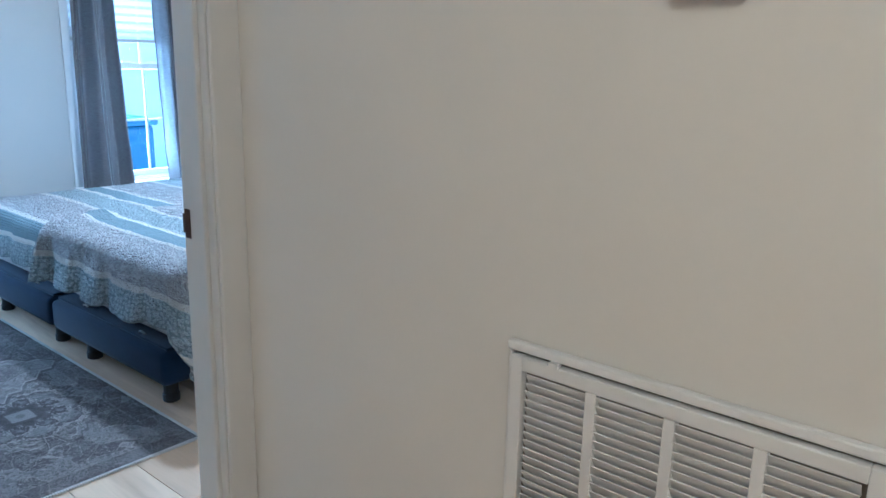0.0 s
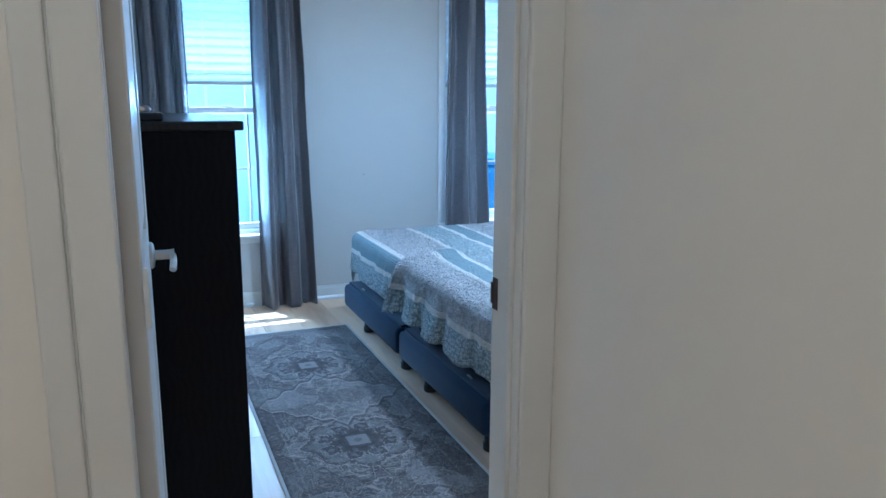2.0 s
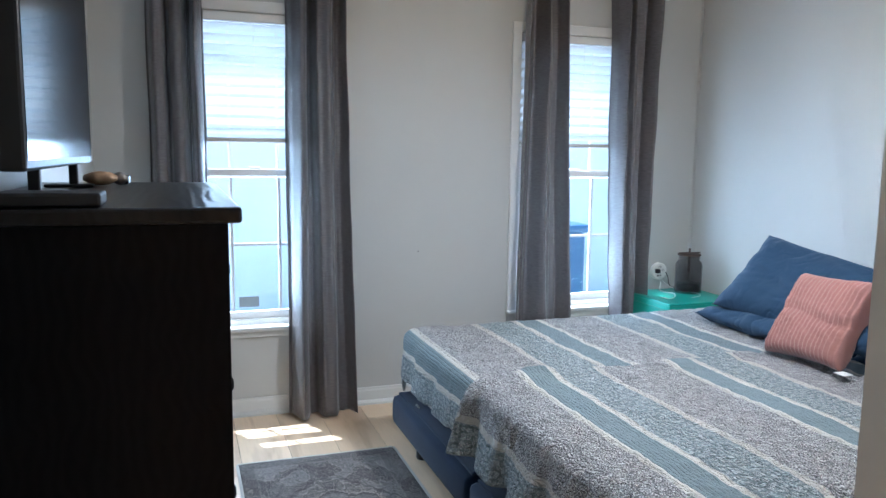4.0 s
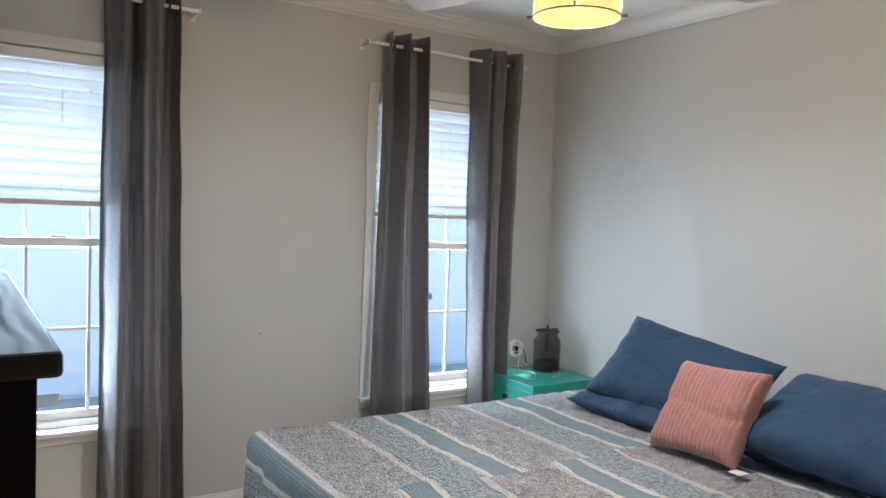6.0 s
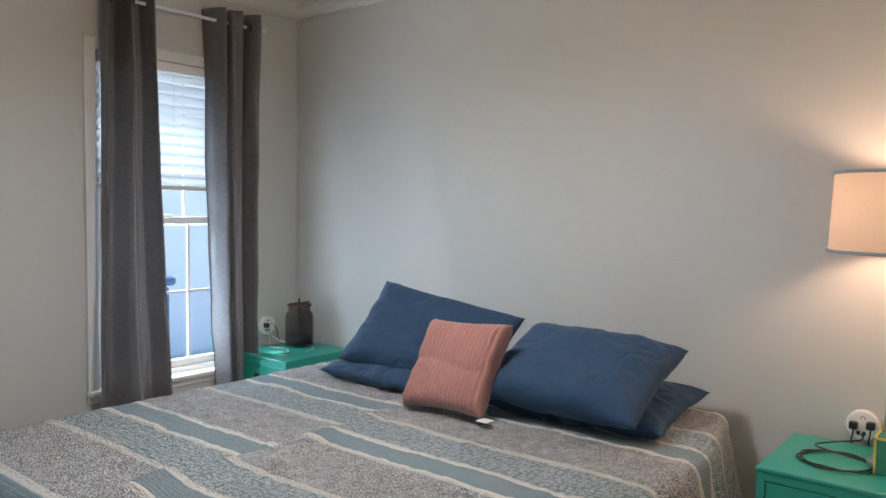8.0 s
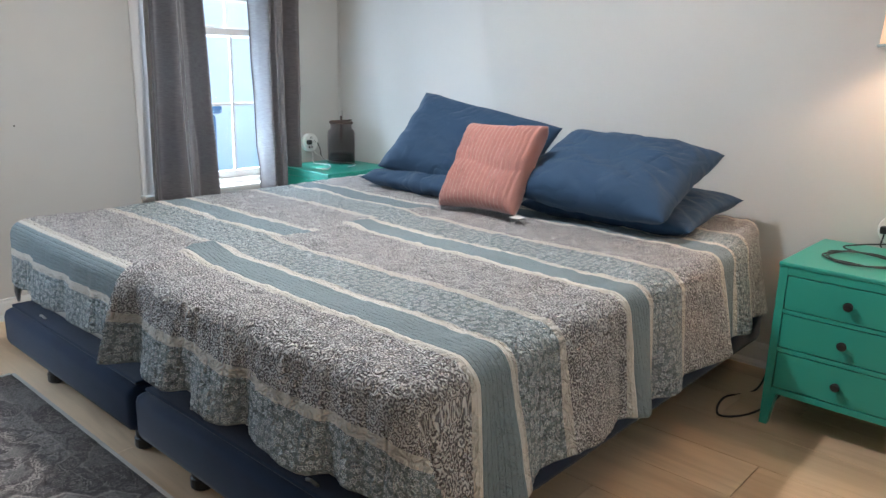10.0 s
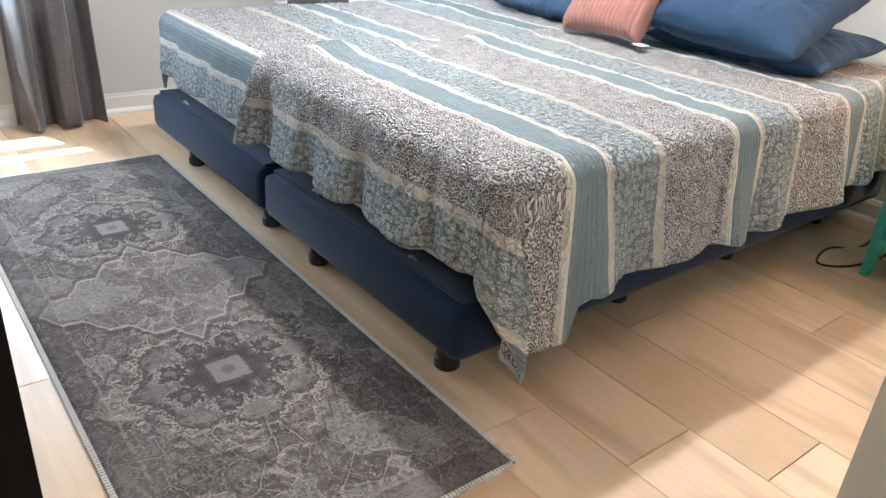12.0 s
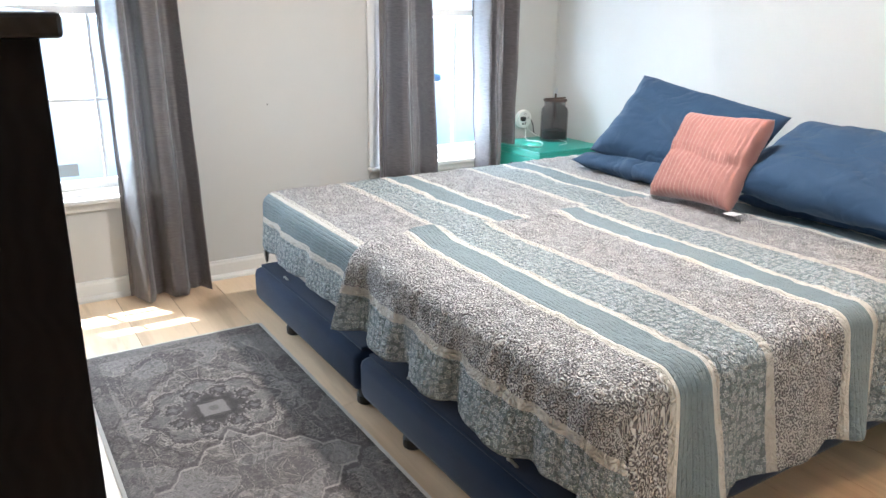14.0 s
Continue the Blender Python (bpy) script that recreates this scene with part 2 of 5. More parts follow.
def quilt_material():
    """Patchwork bands along u: solid teal, small flowers, dense scrolls, with cream strips between; quilted all over."""
    k = Nodes("patchwork_quilt", 0.9)
    uv = k.node("UVMap").outputs[0]
    co = k.node("VectorMath", {0: uv, 1: k.node("VectorMath", {0: k.node("TexNoise", {"Vector": uv, "Scale": 7.0, "Detail": 1.0}).outputs["Color"], "Scale": 0.003}, operation="SCALE").outputs[0]}, operation="ADD").outputs[0]
    u = k.math("FRACT", k.math("DIVIDE", k.node("SeparateXYZ", {0: co}).outputs[0], 0.63))
    # five-petalled flowers drawn in outline, one in each cell, with sprigs between
    def motif(scale, loose, petals):
        """Distance to the nearest motif's heart, the turn of its petals and the bare angle round it."""
        cell = k.node("TexVoronoi", {"Vector": uv, "Scale": scale, "Randomness": loose}, flat=True)
        off = k.node("SeparateXYZ", {0: k.node("VectorMath", {0: uv, 1: cell.outputs["Position"]}, operation="SUBTRACT").outputs[0]})
        spin = k.math("MULTIPLY", k.node("SeparateColor", {0: cell.outputs["Color"]}).outputs[0], 6.3)
        ang = k.math("ARCTAN2", off.outputs[1], off.outputs[0])
        return cell.outputs["Distance"], k.math("COSINE", k.math("ADD", k.math("MULTIPLY", ang, petals), spin)), k.math("ADD", ang, spin)

    d, lobes, _ = motif(52.0, 0.55, 5.0)
    rim = k.math("ABSOLUTE", k.math("SUBTRACT", k.math("SUBTRACT", d, k.math("MULTIPLY", lobes, 0.085)), 0.29))
    petal = k.band(rim, 0.085, 0.055)
    eye = k.band(d, 0.11, 0.07)
    sprig = k.math("MULTIPLY", k.band(k.math("ABSOLUTE", k.math("SUBTRACT", k.noise(uv, 105, 1, 1.5), 0.5)), 0.035, 0.015), 0.55)
    ground = k.mix(k.noise(uv, 260, 2), (0.225, 0.268, 0.282), (0.275, 0.320, 0.334))
    flower = k.mix(k.math("MAXIMUM", petal, sprig), ground, (0.66, 0.70, 0.71))
    flower = k.mix(eye, flower, (0.66, 0.70, 0.71))
    # paisley curls: dark spirals on pale cloth, swaying from cell to cell
    d, _, ang = motif(54.0, 0.95, 1.0)
    sway = k.math("MULTIPLY", k.noise(uv, 85, 2, 1.0), 8.0)
    curl = k.math("COSINE", k.math("ADD", k.math("ADD", ang, k.math("MULTIPLY", d, 15.0)), sway))
    fleck = k.math("MULTIPLY", k.math("SUBTRACT", k.noise(uv, 180, 2, 1.6), 0.5), 6.0)
    spray = k.math("MULTIPLY", k.math("SUBTRACT", k.noise(uv, 24, 2, 0.6), 0.5), 2.2)
    grey = k.mix(k.band(k.math("ADD", k.math("ADD", curl, fleck), spray), -0.35, 0.35), (0.72, 0.70, 0.685), (0.185, 0.175, 0.182))
    teal = k.mix(k.noise(uv, 300, 2), (0.205, 0.258, 0.280), (0.250, 0.306, 0.328))
    cream = k.mix(k.noise(uv, 120, 2), (0.66, 0.625, 0.570), (0.76, 0.725, 0.670))
    step = lambda at: k.math("GREATER_THAN", u, at)
    c = cream
    # u = 0 at the middle of the strip before the teal band
    for at, col in ((0.020, teal), (0.182, cream), (0.226, flower), (0.495, cream), (0.542, grey), (0.976, cream)):
        c = k.mix(step(at), c, col)
    # meandering quilting stitches sunk between puffs; straight rows on the solid bands
    meander = k.band(k.math("ABSOLUTE", k.math("SUBTRACT", k.noise(uv, 30, 1, 1.6), 0.5)), 0.0, 0.15)
    rows = k.band(k.math("PINGPONG", k.math("MULTIPLY", u, 48.0), 0.5), 0.0, 0.22)
    solid = k.math("LESS_THAN", u, 0.205)
    puff = k.node("Mix", {0: solid, 2: meander, 3: k.math("MULTIPLY", rows, 0.11)}).outputs[0]
    h = k.math("ADD", k.math("POWER", puff, 0.6), k.math("MULTIPLY", k.noise(uv, 75, 3, 0.8), 0.8))
    k.bump(h, 1.0, 0.014)
    return k.colour(c)


def curtain_material():
    k = Nodes("grey_woven_curtain", 0.38)
    co = k.node("TexCoord").outputs["Object"]
    slub = k.noise(k.node("VectorMath", {0: co, 1: (0.25, 0.25, 3.0)}, operation="MULTIPLY").outputs[0], 120, 3)
    weave = k.noise(k.node("VectorMath", {0: co, 1: (3.0, 3.0, 0.3)}, operation="MULTIPLY").outputs[0], 200, 2)
    c = k.mix(k.band(slub, 0.3, 0.7), (0.072, 0.064, 0.069), (0.150, 0.138, 0.144))
    k.bump(k.math("ADD", slub, k.math("MULTIPLY", weave, 0.5)), 0.6, 0.003)
    k.b.inputs["Sheen Weight"].default_value = 0.45
    k.b.inputs["Sheen Roughness"].default_value = 0.35
    k.b.inputs["Specular IOR Level"].default_value = 0.75
    tr = k.node("BsdfTranslucent", {"Color": (0.42, 0.37, 0.35, 1)})
    mx = k.node("MixShader", {0: 0.045, 1: k.b.outputs[0], 2: tr.outputs[0]})
    tp = k.node("BsdfTransparent", {"Color": (0.9, 0.85, 0.8, 1)})
    mx2 = k.node("MixShader", {0: 0.15, 1: mx.outputs[0], 2: tp.outputs[0]})
    k.l.new(mx2.outputs[0], k.n["Material Output"].inputs[0])
    return k.colour(c)


def lampshade_material(name, tint, power, clear=0.0):
    k = Nodes(name, 0.85)
    co = k.node("TexCoord").outputs["Object"]
    w = k.noise(k.node("VectorMath", {0: co, 1: (1, 1, 5)}, operation="MULTIPLY").outputs[0], 160, 2)
    w2 = k.noise(k.node("VectorMath", {0: co, 1: (5, 5, 1)}, operation="MULTIPLY").outputs[0], 120, 2)
    c = k.mix(k.math("MULTIPLY", k.math("ADD", w, w2), 0.5), tuple(v * 0.75 for v in tint), tint)
    k.put(k.b.inputs["Emission Color"], c)
    k.b.inputs["Emission Strength"].default_value = power
    if clear:
        # thin enough to let a share of the bulb's light out sideways
        tp = k.node("BsdfTransparent", {"Color": (1.0, 0.85, 0.64, 1)})
        mx = k.node("MixShader", {0: clear, 1: k.b.outputs[0], 2: tp.outputs[0]})
        k.l.new(mx.outputs[0], k.n["Material Output"].inputs[0])
        return k.colour((0.05, 0.03, 0.015, 1))
    return k.colour(c)


def glass_material():
    k = Nodes("window_glass", 0.02)
    g = k.node("BsdfGlossy", {"Color": (1, 1, 1, 1), "Roughness": 0.02})
    tp = k.node("BsdfTransparent", {"Color": (0.93, 0.97, 1.0, 1)})
    f = k.node("Fresnel", {"IOR": 1.4})
    mx = k.node("MixShader", {0: f.outputs[0], 1: tp.outputs[0], 2: g.outputs[0]})
    k.l.new(mx.outputs[0], k.n["Material Output"].inputs[0])
    return k.m


def jar_material():
    k = Nodes("smoked_glass", 0.08)
    tp = k.node("BsdfTransparent", {"Color": (0.84, 0.82, 0.82, 1)})
    mx = k.node("MixShader", {0: 0.90, 1: k.b.outputs[0], 2: tp.outputs[0]})
    k.l.new(mx.outputs[0], k.n["Material Output"].inputs[0])
    return k.colour((0.13, 0.125, 0.125, 1))


def pillow_material():
    """Blue cotton with a tight weave and soft creases."""
    k = Nodes("blue_cotton", 0.8)
    co = k.node("TexCoord").outputs["Object"]
    ridge = lambda scale, wide: k.band(k.math("ABSOLUTE", k.math("SUBTRACT", k.noise(co, scale, 2, 0.7), 0.5)), 0.0, wide)
    gate = k.band(k.noise(co, 3.5, 1), 0.43, 0.60)
    h = k.math("ADD", k.math("MULTIPLY", ridge(4.5, 0.11), gate), k.math("MULTIPLY", ridge(8.0, 0.14), 0.30))
    h = k.math("ADD", h, k.math("MULTIPLY", k.noise(co, 420, 2), 0.05))
    k.bump(h, 0.70, 0.010)
    k.b.inputs["Sheen Weight"].default_value = 0.05
    return k.colour(k.mix(k.noise(co, 5.0, 4), (0.016, 0.046, 0.100), (0.020, 0.057, 0.120)))


def blackwood_material(name, relief, rough):
    k = Nodes(name, rough)
    co = k.node("TexCoord").outputs["Object"]
    g = k.node("TexWave", {"Vector": k.node("VectorMath", {0: co, 1: (1.0, 0.25, 1.0)}, operation="MULTIPLY").outputs[0], "Scale": 13.0, "Distortion": 10.0, "Detail": 2.5, "Detail Scale": 0.8}, bands_direction="X").outputs[1]
    f = k.noise(k.node("VectorMath", {0: co, 1: (1.0, 0.08, 1.0)}, operation="MULTIPLY").outputs[0], 160, 3)
    k.bump(k.math("ADD", g, k.math("MULTIPLY", f, 0.25)), relief, 0.002)
    k.b.inputs["Specular IOR Level"].default_value = 0.40 if relief > 0.3 else 0.12
    return k.colour(k.mix(g, (0.003, 0.003, 0.004), (0.006, 0.0055, 0.0065)))


BLACKWOOD = blackwood_material("black_stained_wood", 0.05, 0.36)
BLACKTOP = blackwood_material("black_lacquered_top", 0.34, 0.28)
PILLOW = pillow_material()
RUGM, QUILT, CURTAIN = rug_material(), quilt_material(), curtain_material()
GLASS, JAR = glass_material(), jar_material()
LINEN = lampshade_material("lit_linen_shade", (0.80, 0.46, 0.27), 0.34)
AMBER = lampshade_material("lit_amber_drum", (1.0, 0.38, 0.10), 0.55, 0.52)
BRONZE = mat("brushed_nickel", (0.30, 0.27, 0.25), 0.35, 1.0, bump=0.03)
BLADE = mat("silver_fan_blade", (0.42, 0.40, 0.385), 0.45, var=0.05)
SLAT = Nodes("white_slat", 0.45)
SLATM = SLAT.colour((0.82, 0.83, 0.84, 1))
SLAT.l.new(SLAT.node("MixShader", {0: 0.32, 1: SLAT.b.outputs[0], 2: SLAT.node("BsdfTranslucent", {"Color": (0.9, 0.93, 0.95, 1)}).outputs[0]}).outputs[0], SLAT.n["Material Output"].inputs[0])
WHITE = mat("white_plastic", (0.78, 0.77, 0.75), 0.4, var=0.02, bump=0.02)
MATTRESS = mat("white_ticking", (0.75, 0.74, 0.72), 0.9, var=0.05)
SHELL = mat("brown_shell", (0.36, 0.23, 0.13), 0.5, var=0.5, scale=30)
RUST = mat("rusty_iron", (0.055, 0.030, 0.020), 0.7, var=0.5, scale=60)
SCREEN = mat("dark_screen", (0.008, 0.009, 0.011), 0.12, bump=0.0)
BIN = mat("blue_bin", (0.05, 0.12, 0.22), 0.5)
YELLOW = mat("yellow_card", (0.62, 0.47, 0.10), 0.5, var=0.1)
PRINT = mat("green_printed_card", (0.05, 0.20, 0.12), 0.5, var=0.6, scale=40)
CREAM = mat("cream_binding", (0.60, 0.57, 0.53), 0.9, var=0.25)
LEAD = mat("seam_binding", (0.30, 0.33, 0.34), 0.9, var=0.1)


# ---- mesh helpers ----
def box(bm, x0, y0, z0, x1, y1, z1, bevel=0.0):
    """Adds a box, with its edges rounded by bevel."""
    r = bmesh.ops.create_cube(bm, size=1)
    vs = r["verts"]
    for v in vs:
        v.co = Vector((x0 + (v.co.x + 0.5) * (x1 - x0), y0 + (v.co.y + 0.5) * (y1 - y0), z0 + (v.co.z + 0.5) * (z1 - z0)))
    if bevel:
        es = {e for v in vs for e in v.link_edges}
        bmesh.ops.bevel(bm, geom=list(es), offset=bevel, segments=2, profile=0.5, affect="EDGES", clamp_overlap=True)
    return bm


def boxes(*rows, bevel=0.0):
    bm = bmesh.new()
    for r in rows:
        box(bm, *r, bevel=bevel)
    return bm


def lathe(profile, seg=24, at=(0, 0, 0)):
    """A solid turned about z from (radius, height) pairs."""
    bm = bmesh.new()
    rings = []
    for r, z in profile:
        rings.append([bm.verts.new((at[0] + r * math.cos(2 * math.pi * i / seg), at[1] + r * math.sin(2 * math.pi * i / seg), at[2] + z)) for i in range(seg)])
    for a, b in zip(rings, rings[1:]):
        for i in range(seg):
            bm.faces.new((a[i], a[(i + 1) % seg], b[(i + 1) % seg], b[i]))
    bm.faces.new(rings[0][::-1])
    bm.faces.new(rings[-1])
    return bm


def tube(points, r, seg=8):
    """A round bar along points."""
    bm = bmesh.new()
    pts = [Vector(p) for p in points]
    rings = []
    for i, p in enumerate(pts):
        d = (pts[min(i + 1, len(pts) - 1)] - pts[max(i - 1, 0)]).normalized()
        a = d.orthogonal().normalized() if i == 0 else (rings[-1][1] - d * rings[-1][1].dot(d)).normalized()
        b = d.cross(a)
        rings.append(([bm.verts.new(p + r * (math.cos(t) * a + math.sin(t) * b)) for t in [2 * math.pi * k / seg for k in range(seg)]], a))
    for (u, _), (v, _) in zip(rings, rings[1:]):
        for k in range(seg):
            bm.faces.new((u[k], u[(k + 1) % seg], v[(k + 1) % seg], v[k]))
    bm.faces.new(rings[0][0][::-1])
    bm.faces.new(rings[-1][0])
    return bm


def part(name, bm, material, parent=None, label="", smooth=False):
    me = bpy.data.meshes.new(name)
    bmesh.ops.recalc_face_normals(bm, faces=bm.faces)
    bm.to_mesh(me)
    bm.free()
    me.materials.append(material)
    if smooth:
        me.polygons.foreach_set("use_smooth", [True] * len(me.polygons))
    ob = new(name, me)
    if parent:
        ob.parent = parent
        ob.matrix_parent_inverse = parent.matrix_basis.inverted()
    return tagged(ob, label)


def structure(name, bm, material, label=""):
    return tagged(part(name, bm, material), label, kind="structure")


def thing(name, label, category, at=(0, 0, 0), group=""):
    ob = new(name)
    ob.matrix_basis = Matrix.Translation(at)
    ob.empty_display_size = 0.1
    return tagged(ob, label, category, group)


# ---- room ----
XW, XE, YN, YS, ZC = -0.27, 3.10, 3.64, 0.187, 2.485
YD0, YD1 = -0.092, 0.012
DX0, DX1 = -0.125, 0.50
HX = 0.568
WINDOWS = ((0.08, 0.86), (1.91, 2.69))
WZ0, WZ1 = 0.47, 2.03

floor = structure("floor", boxes((-1.2, -3.2, -0.1, HX, YD1, -0.004), (XW, YD1, -0.1, XE, YN, -0.004)), GAP, "pale oak plank floor")
structure("ceiling", boxes((-1.3, -3.3, ZC, HX + 0.12, YD0, ZC + 0.1), (XW - 0.12, YD0, ZC, XE + 0.12, YN + 0.12, ZC + 0.1)), CEIL, "white painted ceiling")
(a0, a1), (b0, b1) = WINDOWS
structure("wall_north", boxes((XW - 0.12, YN, 0, a0, YN + 0.12, ZC), (a1, YN, 0, b0, YN + 0.12, ZC), (b1, YN, 0, XE + 0.12, YN + 0.12, ZC),
          (a0, YN, 0, a1, YN + 0.12, WZ0), (a0, YN, WZ1, a1, YN + 0.12, ZC), (b0, YN, 0, b1, YN + 0.12, WZ0), (b0, YN, WZ1, b1, YN + 0.12, ZC)), WALL, "off-white painted wall with two windows")
structure("wall_east", boxes((XE, YS, 0, XE + 0.12, YN, ZC)), WALL, "off-white painted wall behind the bed")
structure("wall_west", boxes((XW - 0.12, YD1, 0, XW, YN, ZC)), WALL, "off-white painted wall")
structure("wall_south", boxes((0.61, YD0, 0, XE + 0.12, YS, ZC)), WALL, "off-white painted wall beside the door")
structure("wall_door", boxes((-1.2, YD0, 0, DX0 - 0.02, YD1, ZC), (DX0 - 0.02, YD0, 2.05, DX1 + 0.02, YD1, ZC), (DX1 + 0.02, YD0, 0, 0.61, YD1, ZC)), HALL, "beige hall wall around the bedroom door")
structure("wall_hall_east", boxes((HX, -3.2, 0, HX + 0.12, YD0, ZC)), HALL, "beige hall wall with a return air grille")
structure("wall_hall_west", boxes((-1.3, -3.2, 0, -1.2, YD1, ZC)), HALL)
structure("wall_hall_south", boxes((-1.3, -3.3, 0, HX + 0.12, -3.2, ZC)), HALL)



# ---- trim ----
def run(profile, a, b, out):
    """A moulding: profile of (out, up) pairs swept from a to b along a wall whose room side is out."""
    bm = bmesh.new()
    o = Vector(out)
    rings = [[bm.verts.new(Vector(p) + o * d + Vector((0, 0, z))) for d, z in profile] for p in (a, b)]
    n = len(profile)
    for i in range(n):
        bm.faces.new((rings[0][i], rings[0][(i + 1) % n], rings[1][(i + 1) % n], rings[1][i]))
    bm.faces.new(rings[0])
    bm.faces.new(rings[1][::-1])
    return bm


BASE = [(0.0015, 0), (0.024, 0), (0.024, 0.012), (0.018, 0.022), (0.013, 0.026), (0.013, 0.075), (0.009, 0.085), (0.009, 0.092), (0.0015, 0.095)]
CROWN = [(0.0015, -0.088), (0.010, -0.088), (0.013, -0.076), (0.020, -0.071), (0.026, -0.058), (0.040, -0.040), (0.052, -0.030), (0.055, -0.018), (0.066, -0.013), (0.070, -0.0015), (0.0015, -0.0015)]
for name, prof, z in (("baseboard", BASE, 0.0), ("crown_moulding", CROWN, ZC)):
    structure(name, run(prof, (XW, YN, z), (XE, YN, z), (0, -1, 0)), TRIM, "white painted moulding")
    structure(name, run(prof, (XE, YN, z), (XE, YS, z), (-1, 0, 0)), TRIM, "white painted moulding")
    structure(name, run(prof, (XW, YD1, z), (XW, YN, z), (1, 0, 0)), TRIM, "white painted moulding")
    structure(name, run(prof, (0.61, YS, z), (XE, YS, z), (0, 1, 0)), TRIM, "white painted moulding")
    structure(name, run(prof, (HX, YD0, z), (HX, -3.2, z), (-1, 0, 0)), TRIM, "white painted moulding")
# thin corner bead where the two far walls meet
structure("trim_corner", boxes((XE - 0.012, YN - 0.012, 0.095, XE - 0.002, YN - 0.002, ZC - 0.088), bevel=0.004), WALL, "painted corner bead")


def window(x0, x1, name, sticker):
    """A white single-hung window: casing, stool, two sashes with grids, panes and the blind's headrail."""
    w = tagged(new(name), "white vinyl single-hung window with a divided grid", kind="structure")
    y = YN
    part("casing", boxes((x0 - 0.055, y - 0.016, WZ0 - 0.055, x0 - 0.002, y - 0.002, WZ1 + 0.055), (x1 + 0.002, y - 0.016, WZ0 - 0.055, x1 + 0.055, y - 0.002, WZ1 + 0.055),
         (x0 - 0.002, y - 0.016, WZ1 + 0.002, x1 + 0.002, y - 0.002, WZ1 + 0.055), (x0 - 0.002, y - 0.016, WZ0 - 0.055, x1 + 0.002, y - 0.002, WZ0 - 0.02), bevel=0.004), TRIM, w)
    part("sill", boxes((x0 - 0.06, y - 0.045, WZ0 - 0.018, x1 + 0.06, y + 0.04, WZ0 + 0.004), bevel=0.006), TRIM, w)
    f = 0.032
    part("frame", boxes((x0, y + 0.03, WZ0, x0 + f, y + 0.11, WZ1), (x1 - f, y + 0.03, WZ0, x1, y + 0.11, WZ1), (x0 + f, y + 0.03, WZ1 - f, x1 - f, y + 0.11, WZ1), (x0 + f, y + 0.03, WZ0, x1 - f, y + 0.11, WZ0 + f), bevel=0.003), WHITE, w)
    mid = 1.25
    for sash, z0, z1, ya in (("lower_sash", WZ0 + f, mid + 0.022, y + 0.045), ("upper_sash", mid - 0.022, WZ1 - f, y + 0.078)):
        sx0, sx1, r = x0 + f, x1 - f, 0.03
        s = part(sash, boxes((sx0, ya, z0, sx0 + r, ya + 0.028, z1), (sx1 - r, ya, z0, sx1, ya + 0.028, z1), (sx0 + r, ya, z0, sx1 - r, ya + 0.028, z0 + r + 0.008), (sx0 + r, ya, z1 - r - 0.006, sx1 - r, ya + 0.028, z1), bevel=0.003), WHITE, w)
        for i in (1, 2):
            mx = sx0 + (sx1 - sx0) * i / 3
            part("muntin", boxes((mx - 0.007, ya + 0.008, z0 + r + 0.008, mx + 0.007, ya + 0.018, z1 - r - 0.006)), WHITE, s)
        mz = (z0 + z1) / 2
        part("muntin", boxes((sx0 + r, ya + 0.0085, mz - 0.007, sx1 - r, ya + 0.0175, mz + 0.007)), WHITE, s)
        g = part("pane", boxes((sx0 + r, ya + 0.02, z0 + r, sx1 - r, ya + 0.023, z1 - r)), GLASS, s, "clear glass")
        g.visible_shadow = False
    part("sash_lock", boxes(((x0 + x1) / 2 - 0.03, y + 0.05, mid + 0.022, (x0 + x1) / 2 + 0.03, y + 0.07, mid + 0.034), bevel=0.004), WHITE, w)
    if sticker:
        part("sticker", boxes((x0 + 0.30, y + 0.060, WZ0 + 0.09, x0 + 0.40, y + 0.0615, WZ0 + 0.145)), LEAD, w, "small printed rating sticker")


def blind(x0, x1):
    t = thing("window_blind", "half-raised white horizontal slat blind in the window", "blind", ((x0 + x1) / 2, YN, WZ1), "window blinds")
    x0, x1, y = x0 + 0.012, x1 - 0.012, YN + 0.012
    part("headrail", boxes((x0, y - 0.02, WZ1 - 0.045, x1, y + 0.022, WZ1 - 0.002), bevel=0.003), WHITE, t)
    z, me = WZ1 - 0.07, None
    while z > 1.45:
        if me is None:
            bm = bmesh.new()
            rows = [[bm.verts.new((x, -0.025 + 0.050 * j / 4, 0.004 * math.sin(math.pi * j / 4))) for j in range(5)] for x in (x0, x1)]
            low = [[bm.verts.new(v.co - Vector((0, 0, 0.002))) for v in r] for r in rows]
            for q in (rows, low):
                for j in range(4):
                    bm.faces.new((q[0][j], q[0][j + 1], q[1][j + 1], q[1][j]))
            for j in (0, 4):
                bm.faces.new((rows[0][j], rows[1][j], low[1][j], low[0][j]))
            ob = part("slat", bm, SLATM, t, smooth=False)
            me = ob.data
        else:
            ob = new("slat", me)
            ob.parent, ob.matrix_parent_inverse = t, t.matrix_basis.inverted()
        ob.matrix_basis = Matrix.Translation((0, y, z)) @ Matrix.Rotation(radians(-40 + random.uniform(-3, 3)), 4, "X")
        z -= 0.050
    part("bottom_rail", boxes((x0, y - 0.022, 1.405, x1, y + 0.022, 1.428), bevel=0.004), CREAM, t)
    for lx in (x0 + 0.12, (x0 + x1) / 2, x1 - 0.12):
        part("ladder_cord", tube([(lx, y - 0.024, WZ1 - 0.04), (lx, y - 0.024, 1.42)], 0.0012, 5), WHITE, t)


